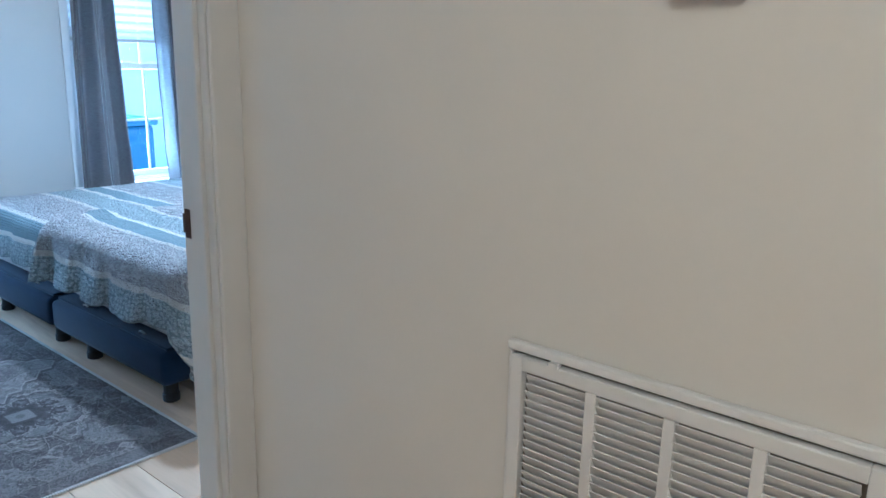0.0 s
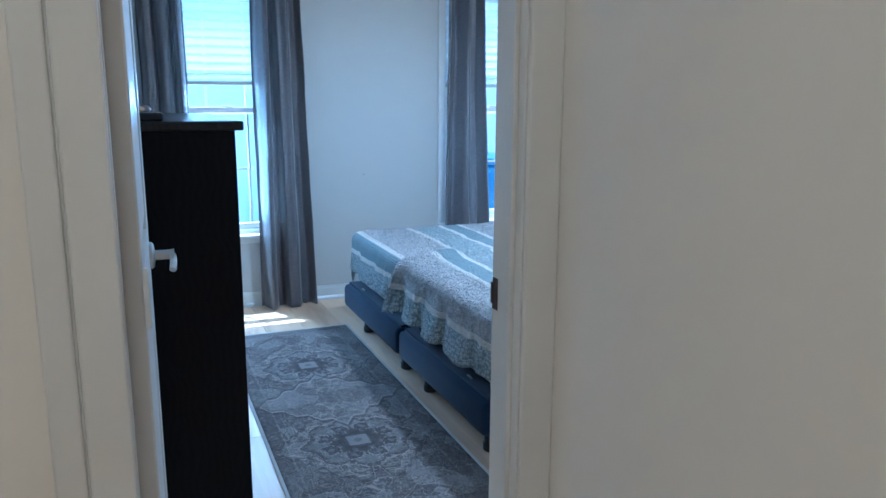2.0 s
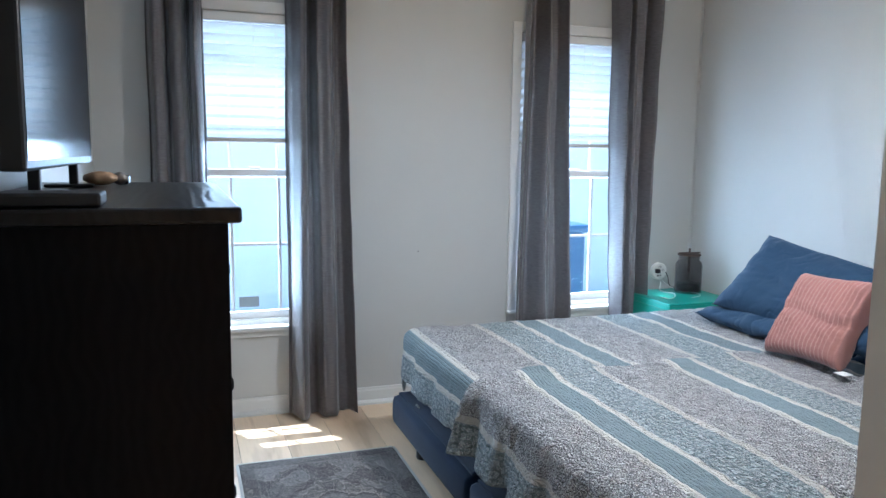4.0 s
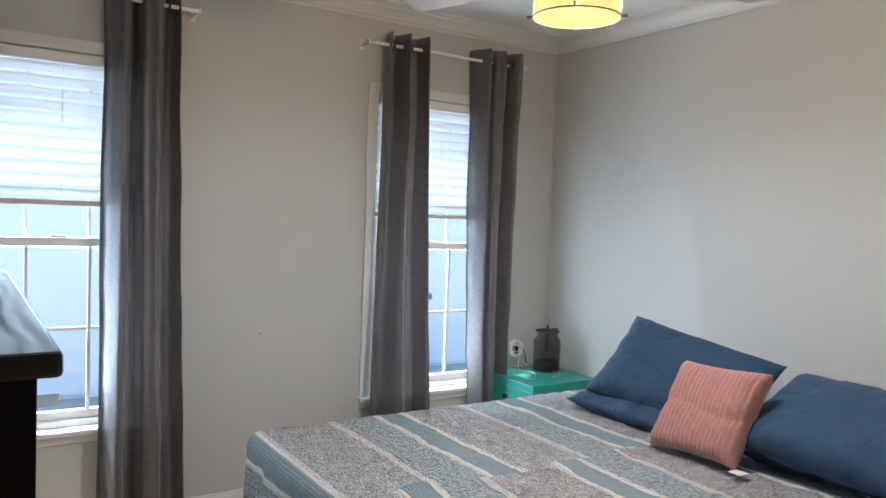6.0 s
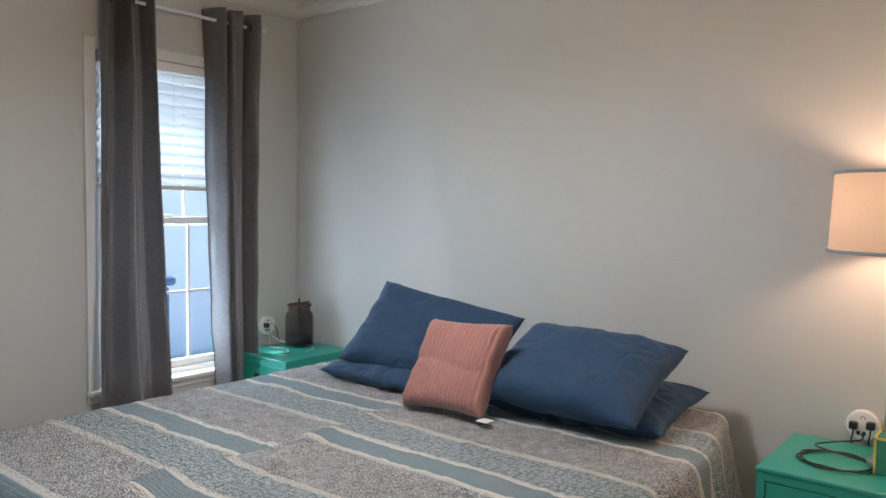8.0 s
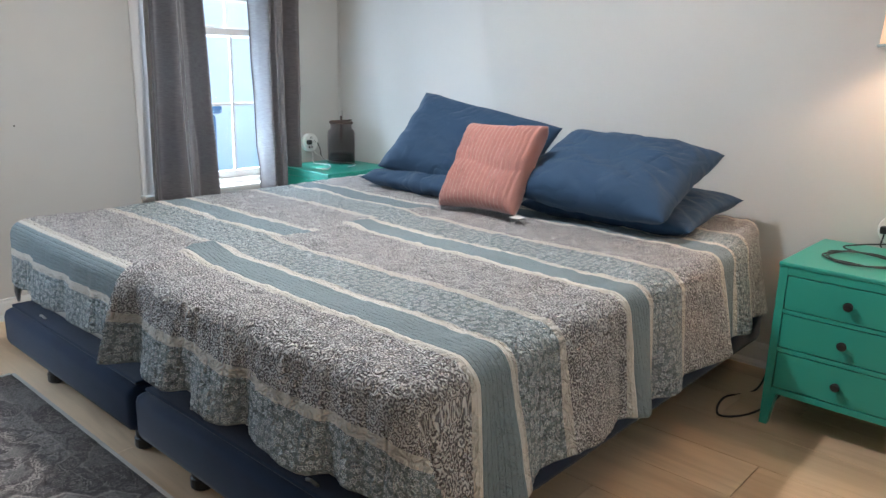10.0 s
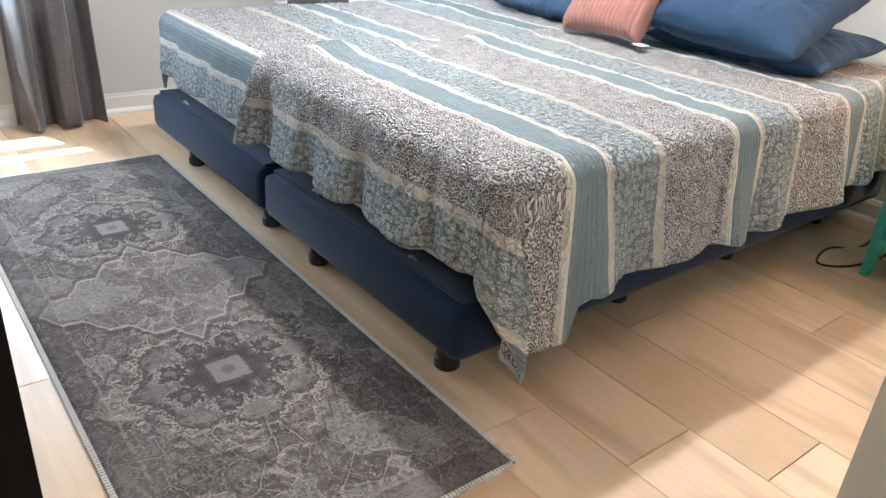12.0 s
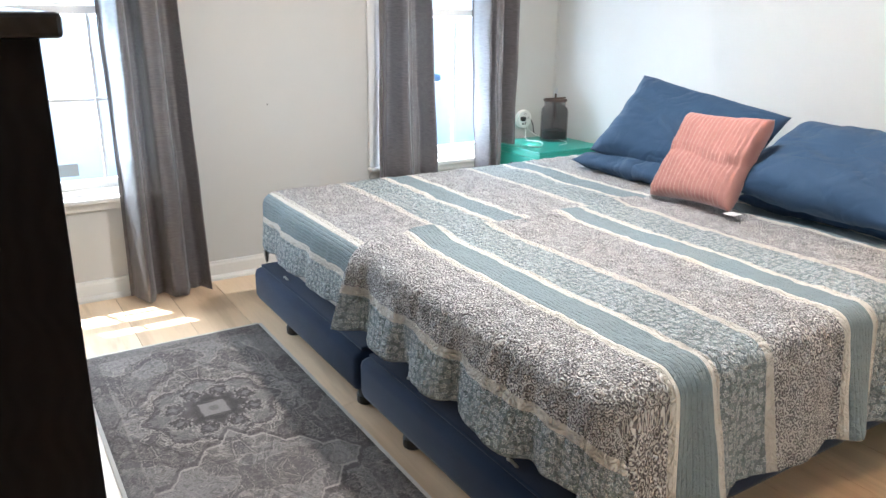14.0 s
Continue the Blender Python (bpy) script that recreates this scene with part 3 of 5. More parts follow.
def curtain(top, low, phase, folds, rings, label, edge=0):
    """One hanging panel: top and low are its (x0, x1) at the rod and at the hem."""
    yr, z0, z1 = YN - 0.09, 0.012, 2.325
    t = thing("curtain", label, "curtain", ((low[0] + low[1]) / 2, yr, 0), "curtains")
    bm = bmesh.new()
    nx, nz = 110, 60
    g = []
    for i in range(nx + 1):
        u = i / nx
        col = []
        for j in range(nz + 1):
            w = j / nz
            z = z0 + (z1 - z0) * w
            a, b = low[0] + (top[0] - low[0]) * w, low[1] + (top[1] - low[1]) * w
            th = 2 * math.pi * folds * u + phase
            amp = 0.044 + 0.012 * noise.noise((u * 3, w * 2, phase))
            swell = 1.15 * math.tanh(2.2 * math.sin(th + 0.5 * math.sin(th * 0.5 + phase))) + 0.16 * math.sin(2 * th + 0.7) + 0.12 * math.sin(3.1 * th + 4 * phase)
            # the edge on the window's side turns in towards the glass
            e = max(0.0, 1 - (u if edge < 0 else 1 - u) / 0.26) if edge else 0.0
            y = yr + amp * (swell * (1 - e) - 0.6 * e) + 0.105 * e + 0.004 * math.sin(2.3 * th + w * 3) - 0.045 * (1 - w) ** 2
            s = u if edge < 0 else 1 - u
            s = (s * 0.65 if s < 0.26 else 0.169 + (s - 0.26) * 1.12297) if edge else s
            x = a + (b - a) * (s if edge <= 0 else 1 - s) + 0.012 * (1 - 0.8 * e) * math.cos(th) * (0.4 + 0.6 * w) + 0.008 * noise.noise((u * 2, w * 5, phase + 7))
            y += 0.010 * noise.noise((u * 5, w * 6, phase)) + 0.012 * (1 - w) * noise.noise((u * 7, w * 11, phase + 3))
            # it hangs clear of the sill
            low_part = min(1.0, max(0.0, (0.66 - z) / 0.12))
            y += (min(y, YN - 0.056) - y) * low_part
            col.append(bm.verts.new((x, y, z)))
        g.append(col)
    for i in range(nx):
        for j in range(nz):
            bm.faces.new((g[i][j], g[i + 1][j], g[i + 1][j + 1], g[i][j + 1]))
    ob = part("panel", bm, CURTAIN, t, smooth=True)
    so = ob.modifiers.new("thickness", "SOLIDIFY")
    so.thickness = 0.0015
    for u in rings:
        x = top[0] + (top[1] - top[0]) * u
        bm = bmesh.new()
        vs = []
        for a in range(20):
            ca, sa = math.cos(a * math.pi / 10), math.sin(a * math.pi / 10)
            vs.append([bm.verts.new((x + dy, yr - 0.004 + r * ca, 2.262 + r * sa)) for r, dy in ((0.020, -0.004), (0.032, -0.004), (0.032, 0.004), (0.020, 0.004))])
        for a in range(20):
            for k in range(4):
                bm.faces.new((vs[a][k], vs[(a + 1) % 20][k], vs[(a + 1) % 20][(k + 1) % 4], vs[a][(k + 1) % 4]))
        part("grommet", bm, BLACK, t, "dark metal eyelet", smooth=False)


def rod(x0, x1):
    t = thing("curtain_rod", "white metal curtain rod on wall brackets", "curtain rod", ((x0 + x1) / 2, YN, 2.26), "curtain rods")
    y = YN - 0.09
    part("bar", tube([(x0, y, 2.262), (x1, y, 2.262)], 0.008, 12), WHITE, t, smooth=True)
    for x, d in ((x0, -1), (x1, 1)):
        part("finial", tube([(x, y, 2.262), (x + d * 0.012, y, 2.262)], 0.013, 12), WHITE, t)
        part("bracket", boxes((x - 0.006, y, 2.250, x + 0.006, YN - 0.001, 2.262), (x - 0.012, YN - 0.006, 2.235, x + 0.012, YN - 0.001, 2.29), bevel=0.002), WHITE, t)


for i, (x0, x1) in enumerate(WINDOWS):
    window(x0, x1, "window_%d" % (i + 1), i == 0)
    blind(x0, x1)
rod(-0.05, 0.98)
rod(1.81, 2.78)
curtain((-0.015, 0.232), (-0.012, 0.250), 2.4, 3, (0.15, 0.8), "grey woven eyelet curtain hanging beside a window", 1)
curtain((0.620, 0.915), (0.612, 0.955), 1.7, 2.3, (0.2, 0.8), "grey woven eyelet curtain with creased hem", -1)
curtain((1.905, 2.140), (1.830, 2.215), 3.6, 2.2, (0.12, 0.55), "sheer-looking grey woven curtain behind the bed")
curtain((2.462, 2.720), (2.500, 2.650), 1.7, 2.6, (0.2, 0.85), "grey woven eyelet curtain beside the green nightstand", -1)


# ---- bedroom door and hall ----
door = tagged(new("door_1"), "open white two-panel interior door", kind="structure")
door.matrix_basis = Matrix.Translation((-0.099, -0.052, 0)) @ Matrix.Rotation(radians(-1.7), 4, "Z")


def on_door(name, bm, material, parent, label=""):
    ob = part(name, bm, material, None, label)
    ob.parent = parent
    return ob


# leaf runs along local y, its room face at local x = 0
rows = [(-0.034, 0.004, 0.012, 0, 0.09, 2.03), (-0.034, 0.57, 0.012, 0, 0.665, 2.03), (-0.034, 0.09, 0.012, 0, 0.57, 0.24), (-0.034, 0.09, 0.86, 0, 0.57, 1.06), (-0.034, 0.09, 1.90, 0, 0.57, 2.03)]
leaf = on_door("leaf", boxes(*rows, bevel=0.004), TRIM, door)
for z0, z1 in ((0.24, 0.86), (1.06, 1.90)):
    on_door("panel", boxes((-0.026, 0.088, z0 - 0.002, -0.008, 0.572, z1 + 0.002), (-0.026, 0.125, z0 + 0.035, -0.003, 0.535, z1 - 0.035), bevel=0.004), TRIM, leaf)
h = on_door("handle", lathe([(0.030, 0), (0.030, 0.006), (0.024, 0.010), (0.011, 0.012), (0.011, 0.045), (0.013, 0.052)], 20), STEEL, leaf, "brushed steel lever handle")
h.matrix_basis = Matrix.Translation((0, 0.612, 0.992)) @ Matrix.Rotation(radians(90), 4, "Y")
on_door("lever", tube([(0.043, 0.612, 0.992), (0.048, 0.598, 0.992), (0.049, 0.555, 0.990), (0.048, 0.535, 0.985), (0.046, 0.524, 0.975)], 0.0075, 10), STEEL, leaf)
for z in (0.25, 1.05, 1.82):
    on_door("hinge", boxes((-0.001, -0.006, z - 0.045, 0.007, 0.003, z + 0.045), bevel=0.002), TRIM, leaf)

jamb = tagged(new("door_frame"), "white painted door frame between hall and bedroom", kind="structure")
part("jamb", boxes((DX0 - 0.02, YD0 - 0.001, 0, DX0 - 0.002, YD0 + 0.034, 2.05), (DX0 - 0.02, YD0 + 0.034, 0, DX0 - 0.014, YD1, 2.05), bevel=0.002), TRIM, jamb)
part("jamb", boxes((DX1, YD0 - 0.001, 0, DX1 + 0.02, YD1 + 0.001, 2.05), bevel=0.002), TRIM, jamb)
part("head", boxes((DX0, YD0 - 0.001, 2.035, DX1, YD1 + 0.001, 2.05)), TRIM, jamb)
part("casing", boxes((DX0 - 0.110, YD0 - 0.014, 0, DX0 - 0.068, YD0 - 0.0005, 2.10), (DX0 - 0.0635, YD0 - 0.018, 0, DX0 - 0.004, YD0 - 0.0005, 2.10), (DX0 - 0.070, YD0 - 0.009, 0, DX0 - 0.062, YD0 - 0.001, 2.099), bevel=0.004), TRIM, jamb)
part("casing", boxes((DX1 + 0.004, YD0 - 0.010, 0, HX + 0.0005, YD0 - 0.0005, 2.10), bevel=0.004), TRIM, jamb)
part("casing", boxes((DX0 - 0.004, YD0 - 0.013, 2.04, DX1 + 0.004, YD0 - 0.0005, 2.10), bevel=0.003), TRIM, jamb)
part("casing", boxes((DX1 + 0.004, YD1 + 0.0005, 0, DX1 + 0.075, YD1 + 0.012, 2.10), bevel=0.003), TRIM, jamb)
part("stop", boxes((DX1 - 0.010, YD0 + 0.02, 0, DX1, YD0 + 0.05, 2.035), bevel=0.002), TRIM, jamb)
part("strike_plate", boxes((DX1 - 0.0025, YD1 - 0.022, 0.957, DX1 - 0.0005, YD1 - 0.003, 1.017), (DX1 - 0.004, YD1 - 0.006, 0.967, DX1 - 0.001, YD1 + 0.002, 1.007), bevel=0.0008), RUST, jamb, "dark bronze strike plate")


def grille():
    """A large white return-air grille on the hall wall: frame, door frame, mullions, each louvre."""
    y0, y1, z0, z1, x = -1.255, -0.760, 0.26, 0.913, HX
    t = thing("return_air_grille", "white metal return air grille with narrow louvres on the hall wall", "air grille", (x, (y0 + y1) / 2, z0))
    # no duct is cut: a grey sheet gives the shade between the louvres
    part("backing", boxes((x - 0.004, y0, z0, x - 0.001, y1, z1)), BRONZE, t, "grey sheet standing in for the shaded duct")
    part("outer_frame", boxes((x - 0.016, y0 - 0.006, z1 - 0.004, x - 0.001, y1 + 0.006, z1 + 0.010), (x - 0.016, y0 - 0.006, z0 - 0.010, x - 0.001, y1 + 0.006, z0 + 0.004), (x - 0.012, y1 - 0.002, z0, x - 0.001, y1 + 0.005, z1), (x - 0.012, y0 - 0.005, z0, x - 0.001, y0 + 0.002, z1), bevel=0.003), WHITE, t)
    b = 0.024
    part("door_frame", boxes((x - 0.020, y0 + 0.003, z0 + 0.006, x - 0.004, y0 + b, z1 - 0.009), (x - 0.020, y1 - b, z0 + 0.006, x - 0.004, y1 - 0.004, z1 - 0.009), (x - 0.020, y0 + b, z1 - b - 0.006, x - 0.004, y1 - b, z1 - 0.009), (x - 0.020, y0 + b, z0 + 0.006, x - 0.004, y1 - b, z0 + b), bevel=0.002), WHITE, t)
    part("clip", boxes((x - 0.024, y1 - 0.085, z1 - 0.010, x - 0.012, y1 - 0.070, z1 - 0.002), bevel=0.001), WHITE, t)
    cols, wide = 4, (y1 - y0 - 2 * b)
    for i in range(1, cols):
        my = y1 - b - wide * i / cols
        part("mullion", boxes((x - 0.0195, my - 0.008, z0 + b, x - 0.006, my + 0.008, z1 - b - 0.006), bevel=0.001), WHITE, t)
    me = None
    cw = wide / cols - 0.016
    z = z1 - b - 0.018
    while z > z0 + b:
        for i in range(cols):
            cy = y1 - b - wide * (i + 0.5) / cols
            if me is None:
                ob = part("louvre", boxes((-0.0105, -cw / 2 - 0.002, -0.0008, 0.0105, cw / 2 + 0.002, 0.0008)), WHITE, t)
                me = ob.data
            else:
                ob = new("louvre", me)
                ob.parent, ob.matrix_parent_inverse = t, t.matrix_basis.inverted()
            ob.matrix_basis = Matrix.Translation((x - 0.0125, cy, z)) @ Matrix.Rotation(radians(58), 4, "Y")
        z -= 0.0127


grille()
t = thing("thermostat", "small white thermostat on the hall wall", "thermostat", (HX, -1.0, 1.378))
part("body", boxes((HX - 0.026, -1.045, 1.388, HX - 0.001, -0.962, 1.470), bevel=0.006), WHITE, t)
part("display", boxes((HX - 0.0275, -1.03, 1.432, HX - 0.0255, -0.975, 1.460), bevel=0.0005), SCREEN, t)


# ---- dresser and what stands on it ----
def dresser():
    y0, y1, x0, x1, zt = 1.115, 2.08, XW + 0.012, 0.188, 1.242
    t = thing("dresser", "tall black-stained wooden chest of drawers against the wall", "dresser", ((x0 + x1) / 2, (y0 + y1) / 2, 0))
    part("side_panel", boxes((x0, y0, 0.0, x1 - 0.001, y0 + 0.022, zt), bevel=0.002), BLACKWOOD, t)
    part("side_panel", boxes((x0, y1 - 0.022, 0.0, x1 - 0.001, y1, zt), bevel=0.002), BLACKWOOD, t)
    part("back_panel", boxes((x0, y0 + 0.022, 0.06, x0 + 0.012, y1 - 0.022, zt)), BLACKWOOD, t)
    part("bottom_panel", boxes((x0 + 0.012, y0 + 0.022, 0.06, x1 - 0.02, y1 - 0.022, 0.072)), BLACKWOOD, t)
    part("top", boxes((x0, y0 - 0.045, zt, x1 + 0.020, y1 + 0.03, zt + 0.028), bevel=0.006), BLACKTOP, t, "glossy black wooden top")
    part("plinth", boxes((x1 - 0.03, y0 + 0.022, 0.0, x1 - 0.02, y1 - 0.022, 0.058), bevel=0.002), BLACKWOOD, t)
    for r in range(5):
        z0, z1 = 0.075 + r * 0.233, 0.075 + (r + 1) * 0.233 - 0.008
        halves = ((y0 + 0.026, (y0 + y1) / 2 - 0.004), ((y0 + y1) / 2 + 0.004, y1 - 0.026)) if r == 4 else ((y0 + 0.026, y1 - 0.026),)
        for a, b in halves:
            d = part("drawer", boxes((x1 - 0.019, a, z0, x1, b, z1), bevel=0.003), BLACKWOOD, t)
            for ky in ((a + b) / 2,) if r == 4 else (a + 0.18, b - 0.18):
                k = part("knob", lathe([(0.008, 0), (0.007, 0.004), (0.013, 0.007), (0.014, 0.011), (0.010, 0.014)], 14), BLACKWOOD, d)
                k.matrix_basis = Matrix.Translation((x1, ky, (z0 + z1) / 2)) @ Matrix.Rotation(radians(90), 4, "Y")


dresser()
t = thing("television", "flat black television standing on the dresser", "television", (-0.13, 1.5, 1.27))
part("bezel", boxes((-0.155, 1.08, 1.327, -0.115, 2.005, 1.86), bevel=0.006), BLACK, t)
part("screen", boxes((-0.116, 1.09, 1.345, -0.1135, 1.995, 1.85)), SCREEN, t, "dark glossy screen")
part("foot", boxes((-0.20, 1.25, 1.2705, -0.09, 1.28, 1.2785), (-0.145, 1.255, 1.278, -0.125, 1.275, 1.33), bevel=0.003), BLACK, t)
part("foot", boxes((-0.20, 1.78, 1.2705, -0.09, 1.81, 1.2785), (-0.145, 1.785, 1.278, -0.125, 1.805, 1.33), bevel=0.003), BLACK, t)
t = thing("carved_figure", "small brown carved wooden figure lying on the dresser", "ornament", (-0.02, 1.95, 1.27))
for name, at, r in (("body", (-0.085, 1.90, 1.289), (0.042, 0.028, 0.018)), ("head", (-0.040, 1.915, 1.288), (0.020, 0.018, 0.017))):
    bm = bmesh.new()
    bmesh.ops.create_icosphere(bm, subdivisions=3, radius=1)
    for v in bm.verts:
        d = 1 + 0.18 * noise.noise(v.co * 2.1)
        v.co = Vector((at[0] + v.co.x * r[0] * d, at[1] + v.co.y * r[1] * d, at[2] + v.co.z * r[2]))
    part(name, bm, SHELL if name == "body" else BRONZE, t, smooth=True)
t = thing("media_box", "flat black streaming box lying on the dresser", "electronics", (-0.06, 1.15, 1.27))
part("case", boxes((-0.17, 1.085, 1.2705, -0.012, 1.19, 1.294), bevel=0.005), BLACK, t)
t = thing("remote_control", "small black remote control on the dresser", "remote", (-0.03, 1.99, 1.27))
part("case", boxes((-0.050, 1.96, 1.2705, -0.022, 2.06, 1.292), bevel=0.004), BLACK, t)


# ---- rug ----
def rug():
    w, h = 0.352, 1.065
    t = thing("rug", "worn grey oriental runner rug with two medallions", "rug", (0.66, 1.935, 0))
    bm = bmesh.new()
    nx, ny = 30, 90
    g = [[bm.verts.new((-w + 2 * w * i / nx, -h + 2 * h * j / ny, 0.0065 + 0.0012 * noise.noise((i * 0.4, j * 0.4, 0)))) for j in range(ny + 1)] for i in range(nx + 1)]
    for i in range(nx):
        for j in range(ny):
            bm.faces.new((g[i][j], g[i + 1][j], g[i + 1][j + 1], g[i][j + 1]))
    rim = [e for e in bm.edges if e.is_boundary]
    r = bmesh.ops.extrude_edge_only(bm, edges=rim)
    for v in (q for q in r["geom"] if isinstance(q, bmesh.types.BMVert)):
        v.co.z = 0.0005
    me_ob = part("weave", bm, RUGM, None, smooth=True)
    me_ob.parent = t
    # overcast edge: a row of short stitches on every side
    bm = bmesh.new()
    def stitch(x, y, dx, dy):
        box(bm, x - 0.0028 - abs(dx), y - 0.0028 - abs(dy), 0.001, x + 0.0028 + abs(dx), y + 0.0028 + abs(dy), 0.0085)
    for sx in (-w, w):
        for k in range(int(2 * h / 0.0085)):
            stitch(sx, -h + 0.0042 + k * 0.0085, 0.003, 0.0)
    for sy in (-h, h):
        for k in range(int(2 * w / 0.0085)):
            stitch(-w + 0.0042 + k * 0.0085, sy, 0.0, 0.003)
    e = part("overcast_edge", bm, CREAM, None, "pale whip-stitched edge")
    e.parent = t
    tagged(e, kind="stuff")


rug()


# ---- bed ----
def bed_base(y0, y1, label):
    x0, x1 = 1.0, 3.05
    t = thing("adjustable_bed_base", label, "bed base", ((x0 + x1) / 2, (y0 + y1) / 2, 0), "bed bases")
    bm = boxes((x0, y0, 0.125, x1, y1, 0.262), bevel=0.028)
    part("upholstered_frame", bm, NAVY, t, smooth=True)
    part("deck", boxes((x0 + 0.03, y0 + 0.02, 0.262, x1 - 0.02, y1 - 0.02, 0.272), bevel=0.004), NAVY, t)
    for x in (x0 + 0.11, 1.75, 2.3, x1 - 0.15):
        for y in (y0 + 0.155, y1 - 0.155):
            part("leg", lathe([(0.030, 0), (0.033, 0.004), (0.033, 0.03), (0.029, 0.034), (0.029, 0.128)], 16, (x, y, 0)), BLACK, t, smooth=False)
    for y in (y0 + 0.24, y1 - 0.24):
        part("retainer_bar", tube([(x0 + 0.060, y - 0.018, 0.262), (x0 + 0.052, y - 0.016, 0.276), (x0 + 0.050, y, 0.281), (x0 + 0.052, y + 0.016, 0.276), (x0 + 0.060, y + 0.018, 0.262)], 0.004, 8), STEEL, t)


bed_base(1.073, 2.025, "low navy velvet adjustable bed base on black legs")
bed_base(2.035, 3.000, "low navy velvet adjustable bed base beside its twin")
for y0, y1 in ((1.150, 2.025), (2.033, 2.985)):
    t = thing("mattress", "white mattress under the patchwork quilts", "mattress", (2.05, (y0 + y1) / 2, 0.272), "mattresses")
    part("body", boxes((1.075, y0, 0.273, 3.06, y1, 0.565), bevel=0.045), MATTRESS, t, smooth=True)


def quilt(name, label, foot, inner, outer, side, drop_foot, drop_side, flip, seed, top, loose):
    """A quilt laid over one half of the bed. It runs from the line y = inner in the middle of the bed over the long side y = outer
    (side: -1 or 1 the way out), and over the foot end x = foot. u is the arc along the bed, v across it."""
    R = 0.055
    t = thing(name, label, "quilt", (2.05, (inner + outer) / 2, top), "quilts")
    bm = bmesh.new()
    uvl = bm.loops.layers.uv.new("UVMap")
    na, nb = 280, 180
    length, width = 3.045 - foot, abs(outer - inner)
    q = math.pi / 2 * R

    def over(d):
        """How far in or out and down a strip lies, d beyond the start of the rounded edge."""
        if d <= 0:
            return d, 0.0
        if d < q:
            return R * math.sin(d / R), R * (1 - math.cos(d / R))
        return R, R + d - q

    turns = ((0.0, 0.055, 0.0), (0.25, 0.080, 0.014), (0.50, 0.088, 0.042), (0.75, 0.058, 0.078), (0.97, -0.008, 0.100), (1.06, -0.006, 0.088), (1.25, 0.030, 0.064), (1.35, 0.028, 0.060), (1.5708, 0.0, 0.060))

    def pleat(th):
        """How far out over the foot and over the side the hanging corner lies, in the direction th from the foot to the side."""
        for (t0, x0, y0), (t1, x1, y1) in zip(turns, turns[1:]):
            if th <= t1:
                w = (th - t0) / (t1 - t0)
                return x0 + (x1 - x0) * w, y0 + (y1 - y0) * w
        return turns[-1][1:]

    def along(th):
        """The length of the pleat's outline from the foot to the direction th."""
        total = 0.0
        for (t0, x0, y0), (t1, x1, y1) in zip(turns, turns[1:]):
            w = min(1.0, max(0.0, (th - t0) / (t1 - t0)))
            total += w * math.hypot(x1 - x0, y1 - y0)
        return total

    tip, whole = 0.97, along(2.0)
    grid, uvs, corner = [], {}, {}
    for i in range(na + 1):
        col = []
        for j in range(nb + 1):
            a = -(length - R) + (length - R + drop_foot) * (1 - (1 - i / na) * 1.0)
            b = -(width - R) + (width - R + drop_side) * j / nb
            # uneven hems
            da = a * (1 + 0.05 * noise.noise((b * 5, seed, 1))) if a > q else a
            ease = min(1.0, max(0.0, (a + 0.175) / 0.035))
            drop = 1 + loose * 0.32 * ease * ease * (3 - 2 * ease)
            db = b * drop * (1 + 0.07 * noise.noise((a * 3.1, seed, 2))) if b > q else b
            split = None
            if da > 0 and db > 0:
                r = math.hypot(da, db)
                th = math.atan2(db, da)
                o, dz = over(r)
                low = max(0.0, r - q)
                # the spare cloth of the corner laps over the side in one pleat and folds back behind it
                px, py = pleat(th)
                f = min(1.0, low / 0.22) ** 1.2 * loose
                ox, oy = o * math.cos(th) * (1 - f) + px * f, o * math.sin(th) * (1 - f) + py * f
                z = top - dz * 0.98
                down_a, down_b = r * a / da, r * b / db
                split = (th, down_a * math.cos(0.7 * th), r * th * (1 - f) + along(th) * f, r * (math.pi / 2 - th) * (1 - f) + (whole - along(th)) * f, down_b)
            elif da > 0:
                o, dz = over(da)
                low = max(0.0, da - q) / max(0.05, drop_foot)
                ph = (b + 0.29) * 2 * math.pi / 0.262 + 1.1 * noise.noise((b * 3, seed, 4))
                rip = (0.5 + 0.5 * math.cos(ph - 0.7 * math.sin(ph))) * min(1.0, -b / 0.18)
                ox, oy, z = o + low * ((0.012 + 0.043 * loose) * rip + 0.020), db, top - dz * (0.95 + 0.07 * rip)
            elif db > 0:
                o, dz = over(db)
                low = max(0.0, db - q) / max(0.05, drop_side)
                rip = 0.5 + 0.5 * math.sin(a * 2 * math.pi / 0.27 + 2.2 * noise.noise((a * 2.5, seed, 5)) * 2)
                ox, oy, z = da, o + low * ((0.055 * rip) * min(1.0, -a / 0.25) + 0.025 * loose), top - dz
            else:
                ox, oy, z = da, db, top
            x = foot + R - ox
            y = outer - side * R + side * oy
            # soft swells, puckers, and the rumpled strip along the middle of the bed
            n = noise.noise((x * 5, y * 5, seed)) * 0.006 + noise.noise((x * 16, y * 16, seed)) * 0.0052 + noise.noise((x * 34, y * 46, seed + 5)) * 0.0032
            near = max(0.0, 1 - abs(y - inner) / 0.20)
            n += loose * near ** 1.5 * (0.003 + 0.040 * max(0.0, noise.noise((x * 4.5, y * 7, seed + 9)) - 0.05) + 0.007 * noise.noise((x * 14, y * 12, seed)))
            n += loose * 0.010 * max(0.0, 1 - abs(x - 1.22 - 0.3 * (y - 2.0)) / 0.10) * near
